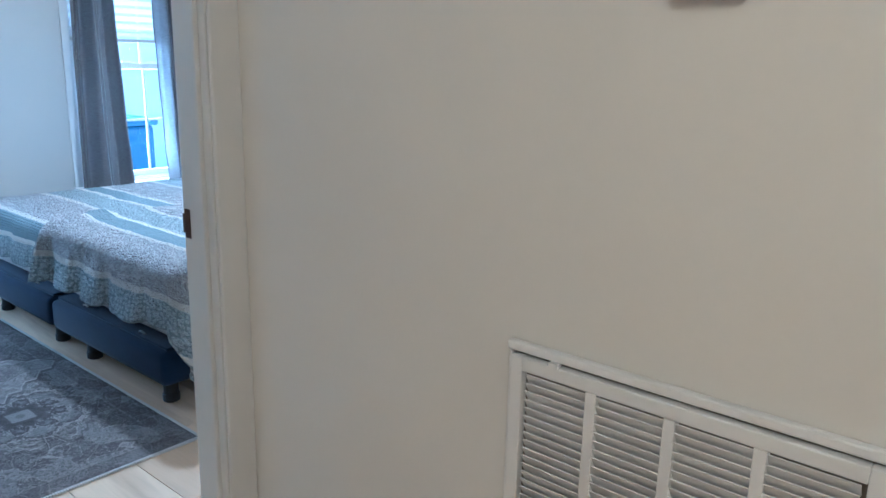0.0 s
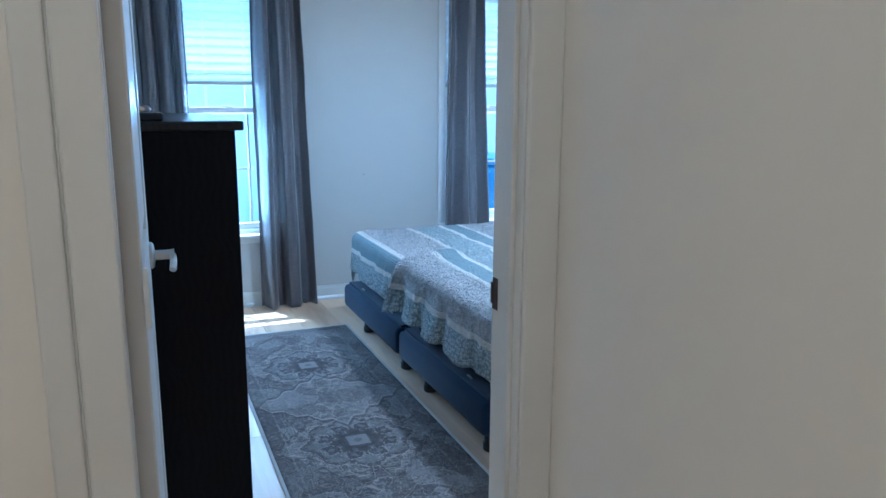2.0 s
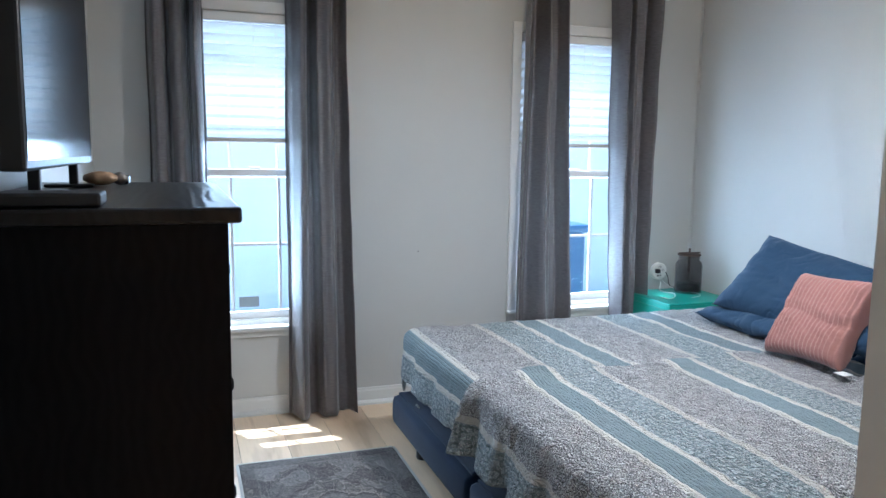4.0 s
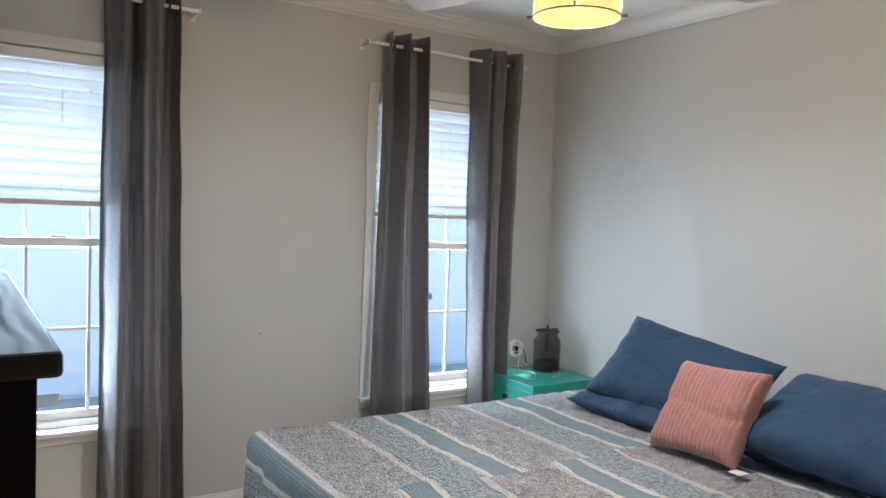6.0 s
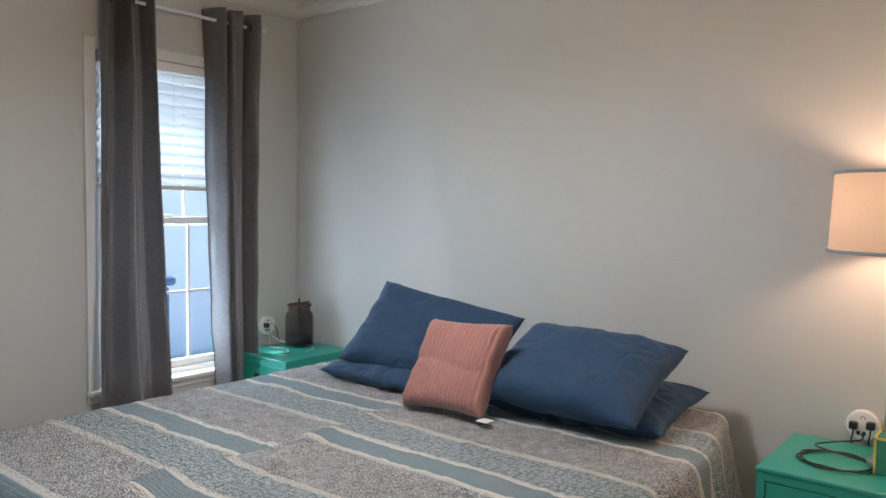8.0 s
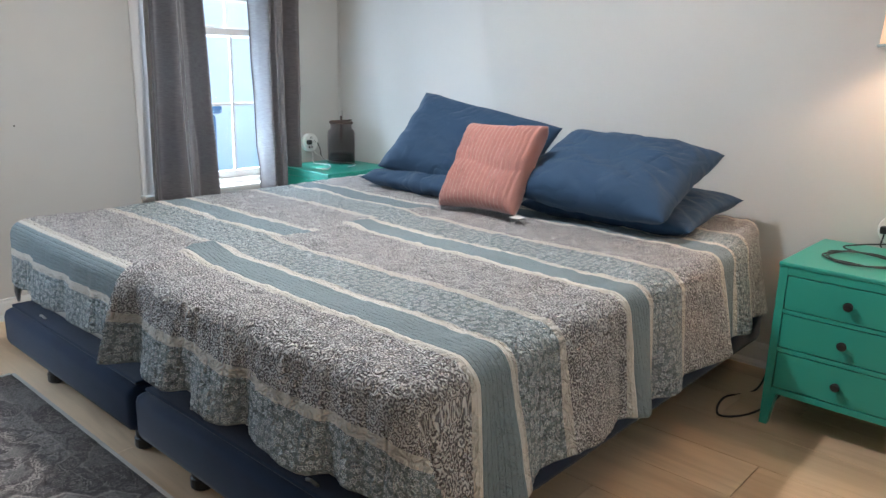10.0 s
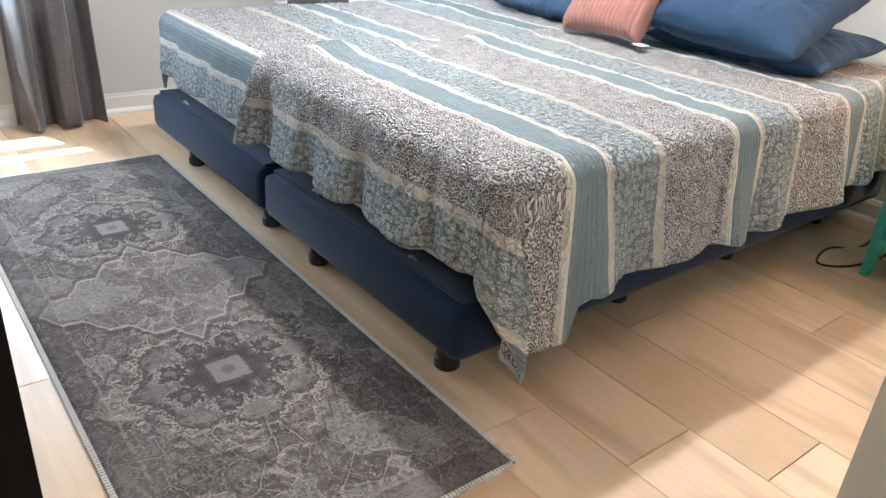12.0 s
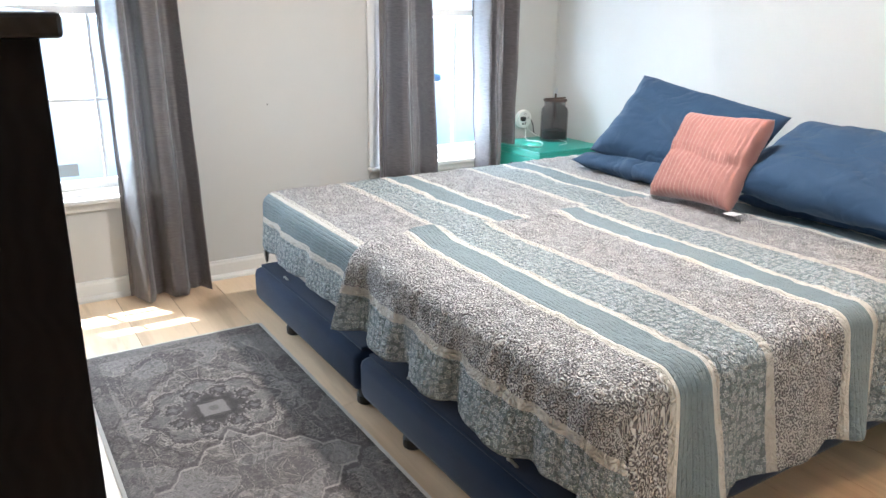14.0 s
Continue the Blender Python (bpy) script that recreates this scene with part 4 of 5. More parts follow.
            if da > 0 or db > 0:
                k = min(1.0, max(da, db, 0) / 0.10)
                x -= n * k * 1.6 * (1 if da > 0 else 0)
                y += side * n * k * 1.6 * (1 if db > 0 else 0)
                n *= 1 - k
            # the near corner at the head is tucked in towards the wall
            if not flip and x > 2.35:
                y += 0.125 * ((x - 2.35) / 0.70) ** 1.6 * max(0.0, 1 - abs(y - outer) / 0.55)
            wave = 0.022 * near * noise.noise((x * 2.6, 0, seed + 3))
            v = bm.verts.new((x, y + wave, z + n))
            ua = foot + R - a * (1.13 if a > 0 else 1.0)
            uvs[v] = ((ua - 1.216) * 1.05 if not flip else (1.075 - ua - 0.63 * 0.0), b)
            if split and not flip:
                corner[v] = (split[0], ((foot + R - split[1] * 1.13 - 1.216) * 1.05, split[2]), ((foot + R - split[3] - 1.216) * 1.05, split[4]))
            col.append(v)
        grid.append(col)
    for i in range(na):
        for j in range(nb):
            f = bm.faces.new((grid[i][j], grid[i + 1][j], grid[i + 1][j + 1], grid[i][j + 1]))
            turn = [corner[v][0] for v in f.verts if v in corner]
            side_on = 1 if turn and sum(turn) / len(turn) < tip else 2
            for lo in f.loops:
                lo[uvl].uv = corner[lo.vert][side_on] if lo.vert in corner else uvs[lo.vert]
    ob = part("cover", bm, QUILT, t, smooth=True)
    so = ob.modifiers.new("thickness", "SOLIDIFY")
    so.thickness, so.offset = 0.007, 1.0
    # binding along the two free hems
    me = ob.data
    hem = [me.vertices[(i * (nb + 1)) + nb].co.copy() for i in range(0, na + 1, 3)] + [me.vertices[na * (nb + 1) + j].co.copy() for j in range(nb, -1, -3)]
    part("binding", tube(hem, 0.005, 6), LEAD, t, "pale stitched hem", smooth=True)


quilt("patchwork_quilt", "teal and cream banded patchwork quilt, smooth over the bed", 1.045, 1.98, 2.985, 1, 0.25, 0.20, True, 31.0, 0.574, 0.25)
quilt("patchwork_quilt", "teal, cream and grey patchwork quilt, rumpled and hanging to one corner", 1.040, 2.10, 1.012, -1, 0.270, 0.332, False, 12.0, 0.583, 1.0)


def pillow(name, label, category, centre, along, up, thick, material, group="", ribs=0, power=4.0, tag=False):
    """A filled cushion: along and up are its half sides."""
    t = thing(name, label, category, centre, group)
    A, U = Vector(along), Vector(up)
    N = A.cross(U).normalized()
    U = U if ribs else N.cross(A).normalized() * U.length
    bm = bmesh.new()
    n = 96 if ribs else 84
    seed = centre[0] * 7 + centre[1] * 3
    sheets = []
    for sgn in (1, -1):
        g = []
        for i in range(n + 1):
            row = []
            for j in range(n + 1):
                u, v = -1 + 2 * i / n, -1 + 2 * j / n
                prof = max(0.0, (1 - abs(u) ** power) * (1 - abs(v) ** power)) ** 0.55
                pull = 1 - 0.075 * (1 - v * v) * abs(u) ** 3 * 1.0
                pull2 = 1 - 0.075 * (1 - u * u) * abs(v) ** 3
                h = sgn * thick * prof
                edge = max(abs(u), abs(v))
                radial = math.atan2(v, u)
                wr = 0.010 * noise.noise((u * 2.2 + seed, v * 2.2, sgn)) + 0.006 * noise.noise((radial * 5, edge * 2.2, seed)) * edge + 0.008 * noise.noise((u * 4 + v * 5, (v - u) * 1.2, seed))
                # folds run in from the corners and die out towards the middle
                fold = noise.noise((radial * 4.3 + 0.5 * noise.noise((u * 2, v * 2, seed)), edge * 0.8, seed + 2))
                crease = -0.014 * max(0.0, 1 - abs(fold) * 7) * max(0.0, edge - 0.25) ** 0.8 * max(0.0, noise.noise((u * 1.3 + seed, v * 1.3, 9.0)) + 0.25)
                if ribs:
                    wr = wr * 0.5 + 0.0085 * abs(math.sin(math.pi * ribs * (u + 1) / 2)) + 0.002 * noise.noise((u * 30, v * 30, seed))
                    crease = -0.008 * max(0.0, 1 - abs(v + 0.05 + 0.1 * math.sin(3 * u)) * 6)
                h += sgn * (wr + crease) * min(1.0, prof * 2.5)
                p = Vector(centre) + A * u * pull + U * v * pull2 + N * h
                row.append(bm.verts.new(p))
            g.append(row)
        sheets.append(g)
    for g in sheets:
        for i in range(n):
            for j in range(n):
                bm.faces.new((g[i][j], g[i + 1][j], g[i + 1][j + 1], g[i][j + 1]))
    bmesh.ops.remove_doubles(bm, verts=bm.verts, dist=0.0008)
    part("cover", bm, material, t, smooth=True)
    if tag:
        c = Vector(centre) + A * 0.97 - U * 0.98
        part("care_label", boxes((c.x - 0.03, c.y - 0.050, c.z - 0.006, c.x + 0.015, c.y - 0.005, c.z - 0.003), bevel=0.001), WHITE, t, "white care label")


pillow("pillow", "dark blue cotton pillow lying flat on the quilt", "pillow", (2.655, 2.355, 0.635), (0, -0.34, 0), (0.24, 0, 0.01), 0.055, PILLOW, "pillows")
pillow("pillow", "dark blue cotton pillow lying flat under another", "pillow", (2.74, 1.52, 0.640), (0.02, -0.34, 0), (0.26, 0.03, 0.02), 0.055, PILLOW, "pillows")
pillow("pillow", "creased dark blue pillow propped against the wall", "pillow", (2.66, 2.27, 0.780), (0.055, -0.345, -0.058), (0.155, -0.04, 0.150), 0.085, PILLOW, "pillows")
pillow("pillow", "plump dark blue pillow leaning on a flat one", "pillow", (2.60, 1.525, 0.765), (0.01, -0.315, -0.012), (0.225, 0.02, 0.090), 0.090, PILLOW, "pillows")
pillow("cushion", "pink ribbed chenille cushion propped on the pillows", "cushion", (2.375, 1.905, 0.762), (0.0, -0.180, 0.008), (0.080, -0.010, 0.155), 0.060, PINK, ribs=19, power=6.0, tag=True)


# ---- nightstands ----
def nightstand(label):
    """Green three-drawer stand; its front faces local -x, its base centre is the origin."""
    t = new("nightstand")
    tagged(t, label, "nightstand", "nightstands")
    w, d, H, zb = 0.215, 0.23, 0.558, 0.115
    part("case", boxes((-d + 0.012, -w, zb, d, -w + 0.012, H - 0.014), (-d + 0.012, w - 0.012, zb, d, w, H - 0.014), (d - 0.012, -w + 0.012, zb, d, w - 0.012, H - 0.014), (-d + 0.012, -w + 0.012, zb, d - 0.012, w - 0.012, zb + 0.01), bevel=0.002), GREEN, t)
    part("top", boxes((-d - 0.004, -w - 0.003, H - 0.014, d, w + 0.003, H), bevel=0.004), GREEN, t)
    part("face_frame", boxes((-d, -w, zb, -d + 0.014, -w + 0.026, H - 0.014), (-d, w - 0.026, zb, -d + 0.014, w, H - 0.014), (-d, -w + 0.026, H - 0.040, -d + 0.013, w - 0.026, H - 0.014),
         (-d, -w + 0.026, 0.392, -d + 0.013, w - 0.026, 0.404), (-d, -w + 0.026, 0.262, -d + 0.013, w - 0.026, 0.276), (-d, -w + 0.026, zb, -d + 0.013, w - 0.026, 0.136), bevel=0.0015), GREEN, t)
    for z0, z1 in ((0.407, 0.515), (0.279, 0.389), (0.139, 0.259)):
        dr = part("drawer", boxes((-d + 0.001, -w + 0.029, z0, -d + 0.016, w - 0.029, z1), bevel=0.002), GREEN, t)
        k = part("knob", lathe([(0.006, 0), (0.006, 0.008), (0.013, 0.013), (0.0145, 0.020), (0.010, 0.025)], 16), BLACK, dr, "round black knob", smooth=False)
        k.matrix_basis = Matrix.Translation((-d + 0.001, 0, (z0 + z1) / 2)) @ Matrix.Rotation(radians(-90), 4, "Y")
    for sx in (-1, 1):
        for sy in (-1, 1):
            bm = bmesh.new()
            x, y = sx * (d - 0.001), sy * (w - 0.001)
            lo = [(x, y), (x - sx * 0.024, y), (x - sx * 0.024, y - sy * 0.024), (x, y - sy * 0.024)]
            hi = [(x, y), (x - sx * 0.040, y), (x - sx * 0.040, y - sy * 0.040), (x, y - sy * 0.040)]
            a = [bm.verts.new((p[0], p[1], 0)) for p in lo]
            b = [bm.verts.new((p[0], p[1], zb + 0.001)) for p in hi]
            for i in range(4):
                bm.faces.new((a[i], a[(i + 1) % 4], b[(i + 1) % 4], b[i]))
            bm.faces.new(a)
            bm.faces.new(b)
            part("leg", bm, GREEN, t)
    return t


stand = nightstand("green lacquered three-drawer nightstand beside the bed")
stand.matrix_basis = Matrix.Translation((2.832, 0.69, 0))
far_stand = copy_thing(stand, Matrix.Translation((2.855, 3.385, 0)))
tagged(far_stand, "green three-drawer nightstand in the corner by the window")


def outlet(at, out, label, plugs):
    """A round white socket hub on a wall; out is the way off the wall, plugs the (across, up) places of black plugs."""
    t = thing("socket_hub", label, "socket", at, "socket hubs")
    m = Matrix.Translation(at) @ Vector((0, 0, 1)).rotation_difference(Vector(out)).to_matrix().to_4x4()
    side = Vector((0, 0, 1)).cross(Vector(out))
    up = Vector((0, 0, 1))
    p = part("disc", lathe([(0.050, 0.001), (0.052, 0.006), (0.052, 0.026), (0.047, 0.031)], 36), WHITE, t, smooth=False)
    p.matrix_basis = m
    o = Vector(at) + Vector(out) * 0.0315
    for a, u in ((0.0, 0.026), (-0.024, 0.004), (0.024, 0.004)):
        c = o + side * a + up * u
        for da, w, h in ((-0.006, 0.0015, 0.004), (0.006, 0.0015, 0.004), (0.0, 0.002, 0.002)):
            e = c + side * da + up * (0.006 if w == h else 0)
            s = side * w
            bm = boxes((e.x - abs(s.x) - abs(out[0]) * 0.0006, e.y - abs(s.y) - abs(out[1]) * 0.0006, e.z - h, e.x + abs(s.x) + abs(out[0]) * 0.0006, e.y + abs(s.y) + abs(out[1]) * 0.0006, e.z + h))
            part("slot", bm, BLACK, t)
    for a in (-0.012, 0.006):
        e = o + side * a - up * 0.026
        part("usb_port", boxes((e.x - 0.003 - abs(side.x) * 0.003, e.y - 0.0006 - abs(side.y) * 0.004, e.z - 0.006, e.x + 0.0006 + abs(side.x) * 0.003, e.y + 0.0006 + abs(side.y) * 0.004, e.z + 0.006)), BLACK, t)
    for a, u in plugs:
        e = o + side * a + up * u + Vector(out) * 0.012
        part("plug", boxes((e.x - 0.013, e.y - 0.013, e.z - 0.013, e.x + 0.013, e.y + 0.013, e.z + 0.013), bevel=0.005), BLACK, t, "black plug")
    return o


o1 = outlet((2.862, YN - 0.001, 0.665), (0, -1, 0), "round white socket hub with white charging cables", ((-0.022, 0.004),))
outlet((XE - 0.001, 0.695, 0.622), (-1, 0, 0), "round white socket hub with two black plugs", ((0.026, 0.006), (-0.026, 0.0)))


def cable(points, r, material, label, category="cable", name="cable"):
    """A cord smoothed through points."""
    pts = [Vector(p) for p in points]
    out = []
    for i in range(len(pts) - 1):
        p0, p1, p2, p3 = pts[max(i - 1, 0)], pts[i], pts[i + 1], pts[min(i + 2, len(pts) - 1)]
        for k in range(8):
            s = k / 8
            out.append(0.5 * (2 * p1 + (p2 - p0) * s + (2 * p0 - 5 * p1 + 4 * p2 - p3) * s * s + (3 * p1 - p0 - 3 * p2 + p3) * s ** 3))
    out.append(pts[-1])
    ob = part(name, tube(out, r, 6), material, None, smooth=True)
    return tagged(ob, label, category)


ZN = 0.561
cable([o1 + Vector((0.0, -0.004, -0.026)), (2.875, 3.57, 0.60), (2.93, 3.50, ZN + 0.002), (2.98, 3.42, ZN), (2.95, 3.33, ZN), (2.86, 3.29, ZN)], 0.0022, WHITE, "thin white charging cable lying on the nightstand")
cable([o1 + Vector((-0.01, -0.004, -0.026)), (2.85, 3.58, 0.60), (2.82, 3.53, ZN), (2.84, 3.43, ZN), (2.78, 3.34, ZN), (2.72, 3.30, ZN), (2.70, 3.36, ZN)], 0.0022, WHITE, "white charging cable with loose end on nightstand")
cable([o1 + Vector((0.022, -0.028, 0.0)), (2.91, 3.59, 0.63), (2.93, 3.60, 0.58), (2.97, 3.60, ZN)], 0.0028, BLACK, "short black cord hanging from the socket")
loop = []
for k in range(30):
    a = k * 0.62
    loop.append((2.80 + (0.105 + 0.012 * math.sin(k * 1.7)) * math.cos(a) * 0.9, 0.72 + (0.105 + 0.012 * math.cos(k * 2.1)) * math.sin(a), ZN + 0.002 + 0.004 * (0.5 + 0.5 * math.sin(k * 1.3))))
cable(loop + [(2.90, 0.80, ZN + 0.01), (2.95, 0.76, ZN + 0.02), (3.02, 0.69, 0.585), (3.055, 0.695, 0.597)], 0.0026, BLACK, "coiled black charging cable on the nightstand")
for y in (0.669, 0.721):
    cable([(3.055, y, 0.622), (3.053, y, 0.60), (3.052, y + 0.004, 0.57), (3.055, y, ZN)], 0.0026, BLACK, "black power cord hanging from the socket")
cable([(2.98, 0.99, 0.16), (2.86, 1.0, 0.008), (2.70, 1.06, 0.004), (2.55, 1.02, 0.004), (2.62, 0.95, 0.004), (2.80, 0.92, 0.004), (3.0, 0.93, 0.03)], 0.004, BLACK, "black power cable on the floor under the bed")

t = thing("tissue_box", "yellow and green floral printed box on the nightstand", "box", (2.82, 0.555, 0.56))
part("carton", boxes((2.765, 0.500, 0.5585, 2.885, 0.612, 0.668), bevel=0.002), PRINT, t)
part("border", boxes((2.762, 0.608, 0.5585, 2.769, 0.615, 0.670), (2.762, 0.50, 0.664, 2.769, 0.615, 0.671), (2.881, 0.608, 0.5585, 2.888, 0.615, 0.670), (2.769, 0.609, 0.664, 2.881, 0.6155, 0.671), bevel=0.001), YELLOW, t, "yellow printed border")
for i in range(5):
    part("flower_print", lathe([(0.013, 0), (0.013, 0.0008)], 10, (0, 0, 0)), YELLOW, t).matrix_basis = Matrix.Translation((2.785 + 0.022 * i, 0.6122, 0.59 + 0.028 * (i % 3))) @ Matrix.Rotation(radians(-90), 4, "X")

t = thing("glass_jar", "smoked glass jar with rusty wire-bail lid on the nightstand", "jar", (2.955, 3.46, 0.56))
jz, jx, jy, js = 0.5585, 2.955, 3.455, 1.3
def turned(rows):
    return lathe([(r * js, z * js) for r, z in rows], 32, (jx, jy, jz))


part("vessel", turned([(0.001, 0.004), (0.056, 0.0), (0.060, 0.006), (0.060, 0.125), (0.056, 0.140), (0.047, 0.150), (0.047, 0.170), (0.043, 0.170), (0.043, 0.150), (0.053, 0.138), (0.056, 0.122), (0.056, 0.010), (0.001, 0.008)]), JAR, t, smooth=True)
part("contents", turned([(0.052, 0.011), (0.053, 0.03), (0.045, 0.045), (0.02, 0.05)]), BLACK, t, "dark contents")
part("lid", turned([(0.050, 0.1705), (0.052, 0.173), (0.052, 0.178), (0.046, 0.180)]), RUST, t, "rusty metal lid")
part("spindle", tube([(jx, jy, jz + 0.12), (jx, jy, jz + 0.285)], 0.006, 8), RUST, t)
part("cap", tube([(jx, jy, jz + 0.265), (jx, jy, jz + 0.295)], 0.009, 10), STEEL, t)
part("crossbar", boxes((jx - 0.075, jy - 0.005, jz + 0.2345, jx + 0.075, jy + 0.005, jz + 0.241), bevel=0.001), RUST, t)


# ---- lamps ----
def table_lamp():
    x, y, z = 2.88, 0.595, 0.5585
    t = thing("table_lamp", "lit table lamp with a natural linen drum shade", "lamp", (x, y, z))
    part("base", lathe([(0.055, 0.001), (0.057, 0.012), (0.040, 0.022), (0.014, 0.03), (0.011, 0.05), (0.011, 0.62)], 24, (x, y, z)), STEEL, t, smooth=False)
    bm = bmesh.new()
    seg = 48
    rings = [[bm.verts.new((x + r * math.cos(2 * math.pi * i / seg), y + r * math.sin(2 * math.pi * i / seg), zz)) for i in range(seg)] for r, zz in ((0.190, 1.222), (0.180, 1.472))]
    for i in range(seg):
        bm.faces.new((rings[0][i], rings[0][(i + 1) % seg], rings[1][(i + 1) % seg], rings[1][i]))
    s = part("shade", bm, LINEN, t, "glowing natural linen shade", smooth=True)
    m = s.modifiers.new("thickness", "SOLIDIFY")
    m.thickness = 0.002
    for r, z0, z1 in ((0.1915, 1.219, 1.231), (0.1815, 1.463, 1.475)):
        part("shade_trim", tube([(x + r * math.cos(a * math.pi / 24), y + r * math.sin(a * math.pi / 24), (z0 + z1) / 2) for a in range(49)], 0.0055, 6), LEAD, s, "grey tape edge", smooth=True)
    part("harp", tube([(x, y + 0.18, 1.47), (x, y + 0.09, 1.475), (x, y, 1.478), (x, y - 0.18, 1.47)], 0.003, 6), STEEL, t)
    part("harp", tube([(x + 0.02, y, 1.18), (x + 0.05, y, 1.30), (x + 0.02, y, 1.47), (x, y, 1.49)], 0.0025, 6), STEEL, t)


table_lamp()


def ceiling_fan():
    x, y = 1.60, 1.84
    t = thing("ceiling_fan", "three-bladed silver ceiling fan with a lit amber drum light", "ceiling fan", (x, y, ZC))
    part("canopy", lathe([(0.075, 0), (0.075, -0.02), (0.06, -0.05), (0.02, -0.06)][::-1], 28, (x, y, ZC - 0.001)), BRONZE, t, smooth=False)
    part("downrod", tube([(x, y, ZC - 0.05), (x, y, 2.24)], 0.013, 12), BRONZE, t, smooth=True)
    part("motor", lathe([(0.128, 2.112), (0.130, 2.12), (0.130, 2.165), (0.115, 2.20), (0.06, 2.235), (0.02, 2.25)], 40, (x, y, 0)), BRONZE, t, smooth=False)
    bm = bmesh.new()
    loops = [[bm.verts.new((x + r * math.cos(2 * math.pi * k / 48), y + r * math.sin(2 * math.pi * k / 48), z)) for k in range(48)] for r, z in ((0.124, 2.004), (0.124, 2.112), (0.121, 2.112), (0.121, 2.004))]
    for a, b in zip(loops, loops[1:] + loops[:1]):
        for k in range(48):
            bm.faces.new((a[k], a[(k + 1) % 48], b[(k + 1) % 48], b[k]))
    d = part("drum_shade", bm, AMBER, t, "glowing amber drum shade", smooth=False)
    lens = part("diffuser", lathe([(0.1205, 2.004), (0.1205, 2.008), (0.001, 2.009)], 48, (x, y, 0)), AMBER, t, "lit bottom diffuser")
    lens.visible_shadow = False
    for r, z in ((0.1255, 2.006),):
        part("ring", tube([(x + r * math.cos(a * math.pi / 24), y + r * math.sin(a * math.pi / 24), z) for a in range(49)], 0.0028, 6), BRONZE, t, smooth=True)
    for i in range(22):
        a = 2 * math.pi * i / 22
        part("rib", tube([(x + 0.1250 * math.cos(a), y + 0.1250 * math.sin(a), 2.112), (x + 0.1250 * math.cos(a), y + 0.1250 * math.sin(a), 2.022)], 0.0012, 5), BRONZE, d)
    for i in range(4):
        a = math.pi / 4 + math.pi / 2 * i
        part("thumb_screw", tube([(x + 0.122 * math.cos(a), y + 0.122 * math.sin(a), 2.010), (x + 0.142 * math.cos(a), y + 0.142 * math.sin(a), 2.010)], 0.005, 8), BRONZE, t)
    for i, ang in enumerate((-13, 107, 227)):
        bm = bmesh.new()
        n = 14
        prof = []
        for k in range(n + 1):
            s = k / n
            prof.append((0.13 + 0.54 * s, 0.048 + 0.022 * s, -0.04 + 0.028 * s))
        up, lo = [], []
        for r, wa, _ in prof:
            for lst, dz in ((up, 0.004), (lo, -0.004)):
                lst.append([bm.verts.new((r, wdt, dz + wdt * 0.16)) for wdt in (-wa, 0, wa)])
        for k in range(n):
            for c in range(2):
                bm.faces.new((up[k][c], up[k + 1][c], up[k + 1][c + 1], up[k][c + 1]))
                bm.faces.new((lo[k][c], lo[k][c + 1], lo[k + 1][c + 1], lo[k + 1][c]))
            bm.faces.new((up[k][0], lo[k][0], lo[k + 1][0], up[k + 1][0]))
            bm.faces.new((up[k][2], up[k + 1][2], lo[k + 1][2], lo[k][2]))
        for k in (0, n):
            bm.faces.new((up[k][0], up[k][1], lo[k][1], lo[k][0]))
            bm.faces.new((up[k][1], up[k][2], lo[k][2], lo[k][1]))
        bmesh.ops.transform(bm, matrix=Matrix.Translation((x, y, 2.145)) @ Matrix.Rotation(radians(ang), 4, "Z"), verts=bm.verts)
        part("blade", bm, BLADE, t, "silver-grey fan blade")


ceiling_fan()


# ---- marks on the wall ----
def nail_hole(at, r):
    """A small nail hole with a chipped rim in the far wall."""
    ob = part("nail_hole", lathe([(r * 1.6, 0.0002), (r, 0.0012), (r * 0.5, 0.0008)], 10), BLACK)
    ob.matrix_basis = Matrix.Translation(at) @ Matrix.Rotation(radians(90), 4, "X")
    tagged(ob, "tiny dark nail hole in the painted wall", "nail hole")


nail_hole((1.325, YN, 0.831), 0.0022)


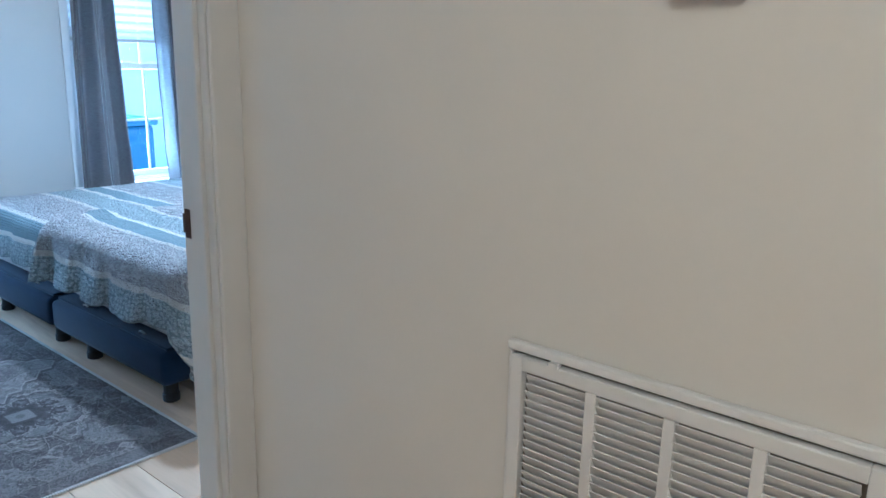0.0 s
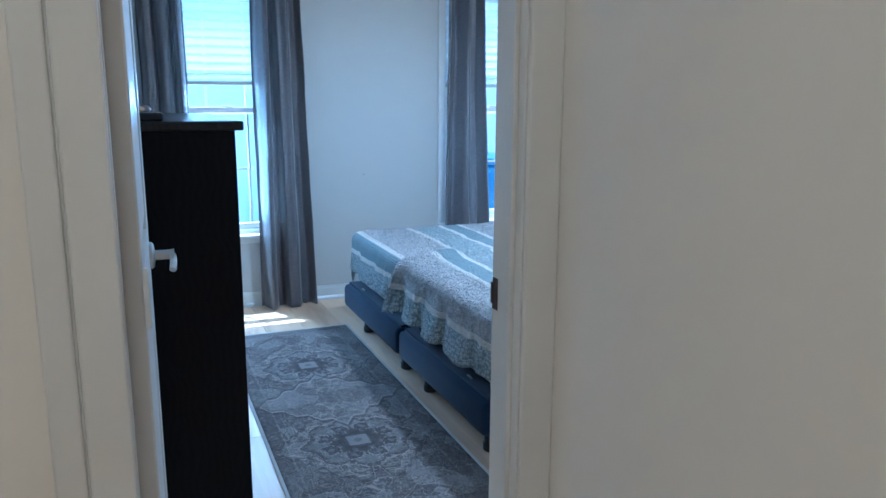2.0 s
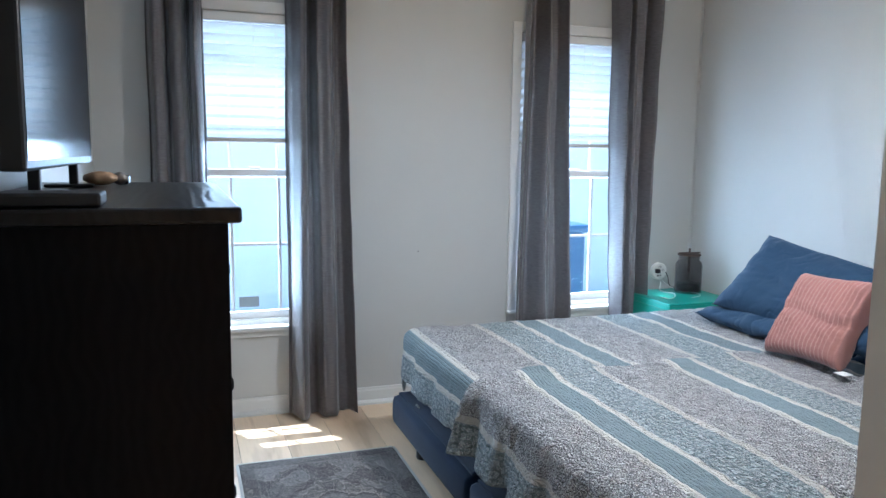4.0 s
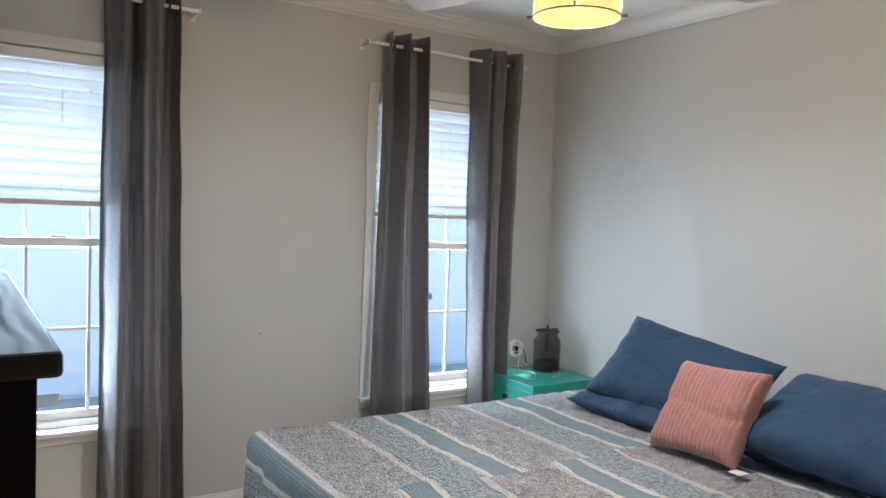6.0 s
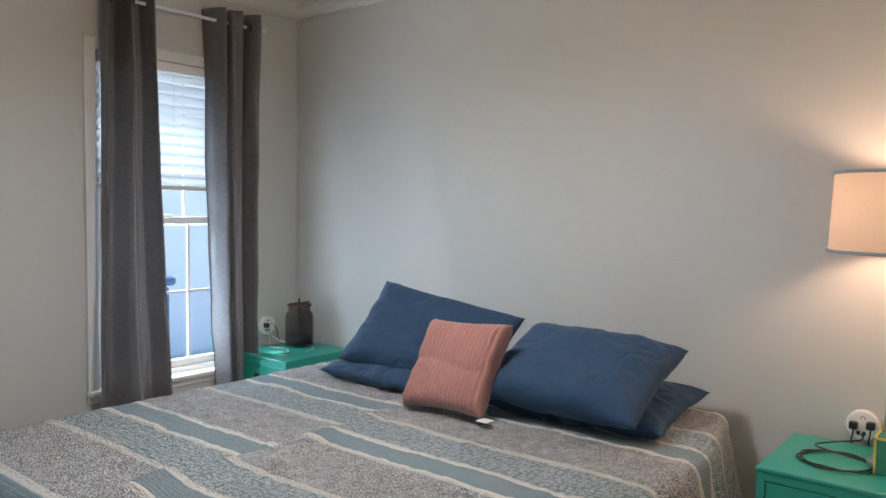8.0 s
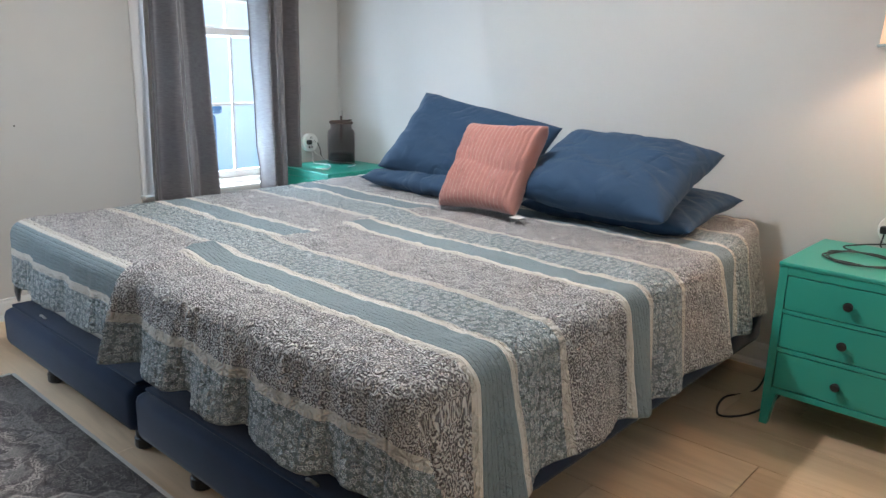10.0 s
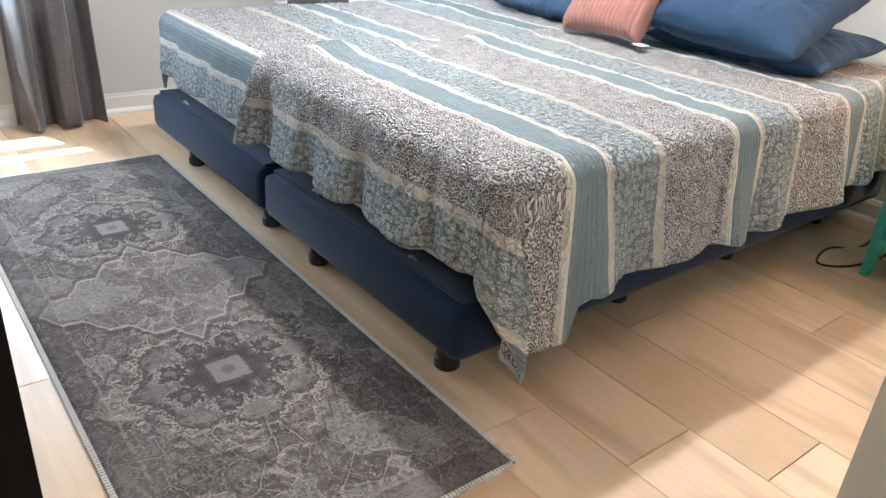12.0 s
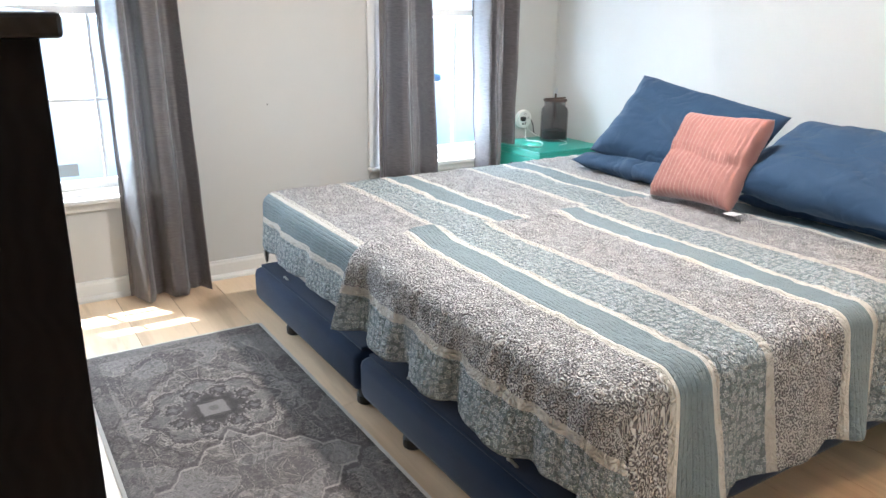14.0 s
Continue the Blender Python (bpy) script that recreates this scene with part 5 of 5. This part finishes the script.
# ---- outside ----
structure("ground", boxes((-400, -400, -0.60, 400, 600, -0.5)), GRASS, "dry grass and concrete between the houses")
t = thing("neighbour_house", "pale vinyl-sided house close outside the windows", "house", (3, 8.2, -0.5))
wall = part("wall", boxes((-6, 8.2, -0.5, 12, 11, 3.0)), SIDING, t)
for r in range(16):
    z = -0.45 + r * 0.21
    bm = bmesh.new()
    vs = [bm.verts.new(p) for p in ((-6, 8.165, z), (12, 8.165, z), (12, 8.195, z + 0.21), (-6, 8.195, z + 0.21), (-6, 8.198, z), (12, 8.198, z))]
    bm.faces.new((vs[0], vs[1], vs[2], vs[3]))
    bm.faces.new((vs[0], vs[4], vs[5], vs[1]))
    part("siding_board", bm, SIDING, wall)
part("roof", boxes((-6.3, 7.85, 3.0, 12.3, 11, 3.12), (-6.3, 8.6, 3.12, 12.3, 11, 3.6), bevel=0.01), GRASS, t)
t = thing("wheelie_bin", "blue wheeled rubbish bin outside the window", "bin", (3.55, 6.4, -0.5))
part("body", boxes((3.28, 6.15, -0.48, 3.82, 6.70, 0.62), bevel=0.04), BIN, t)
part("lid", boxes((3.25, 6.10, 0.62, 3.85, 6.74, 0.70), bevel=0.03), BIN, t)
for x in (3.27, 3.80):
    part("wheel", tube([(x - 0.02, 6.66, -0.40), (x + 0.03, 6.66, -0.40)], 0.10, 16), BLACK, t)


# ---- floor planks ----
PW, PL = 0.22, 1.22
starts = {0: 0.733, 1: 0.535, 2: 1.10, 3: 0.30, 4: 0.795, 5: 0.45, 6: 1.02}
made = {}


def plank(x0, x1, y0, y1):
    """One board between the given edges; boards of one size share their mesh."""
    key = (round(x1 - x0, 3), round(y1 - y0, 3))
    if key not in made:
        w, d = x1 - x0, y1 - y0
        p = part("plank", boxes((0.0009, 0.0009, -0.004, w - 0.0009, d - 0.0009, 0.0), bevel=0.0012), FLOORING, floor)
        made[key] = p.data
    else:
        p = new("plank", made[key])
        p.parent = floor
    p.matrix_basis = Matrix.Translation((x0, y0, 0))


for bx0, bx1, by0, by1 in ((XW, XE, YD1, YN), (-1.2, HX, -3.2, YD1)):
    for c in range(-12, 9):
        x0, x1 = max(bx0, 1.21 + c * PW), min(bx1, 1.21 + (c + 1) * PW)
        if x1 - x0 < 0.02:
            continue
        y = starts.get(c, (c * 0.437 + 0.2) % PL)
        y -= math.ceil((y + 3.3) / PL) * PL
        while y < by1:
            y0, y1 = max(by0, y), min(by1, y + PL)
            if y1 - y0 > 0.02:
                plank(x0, x1, y0, y1)
            y += PL
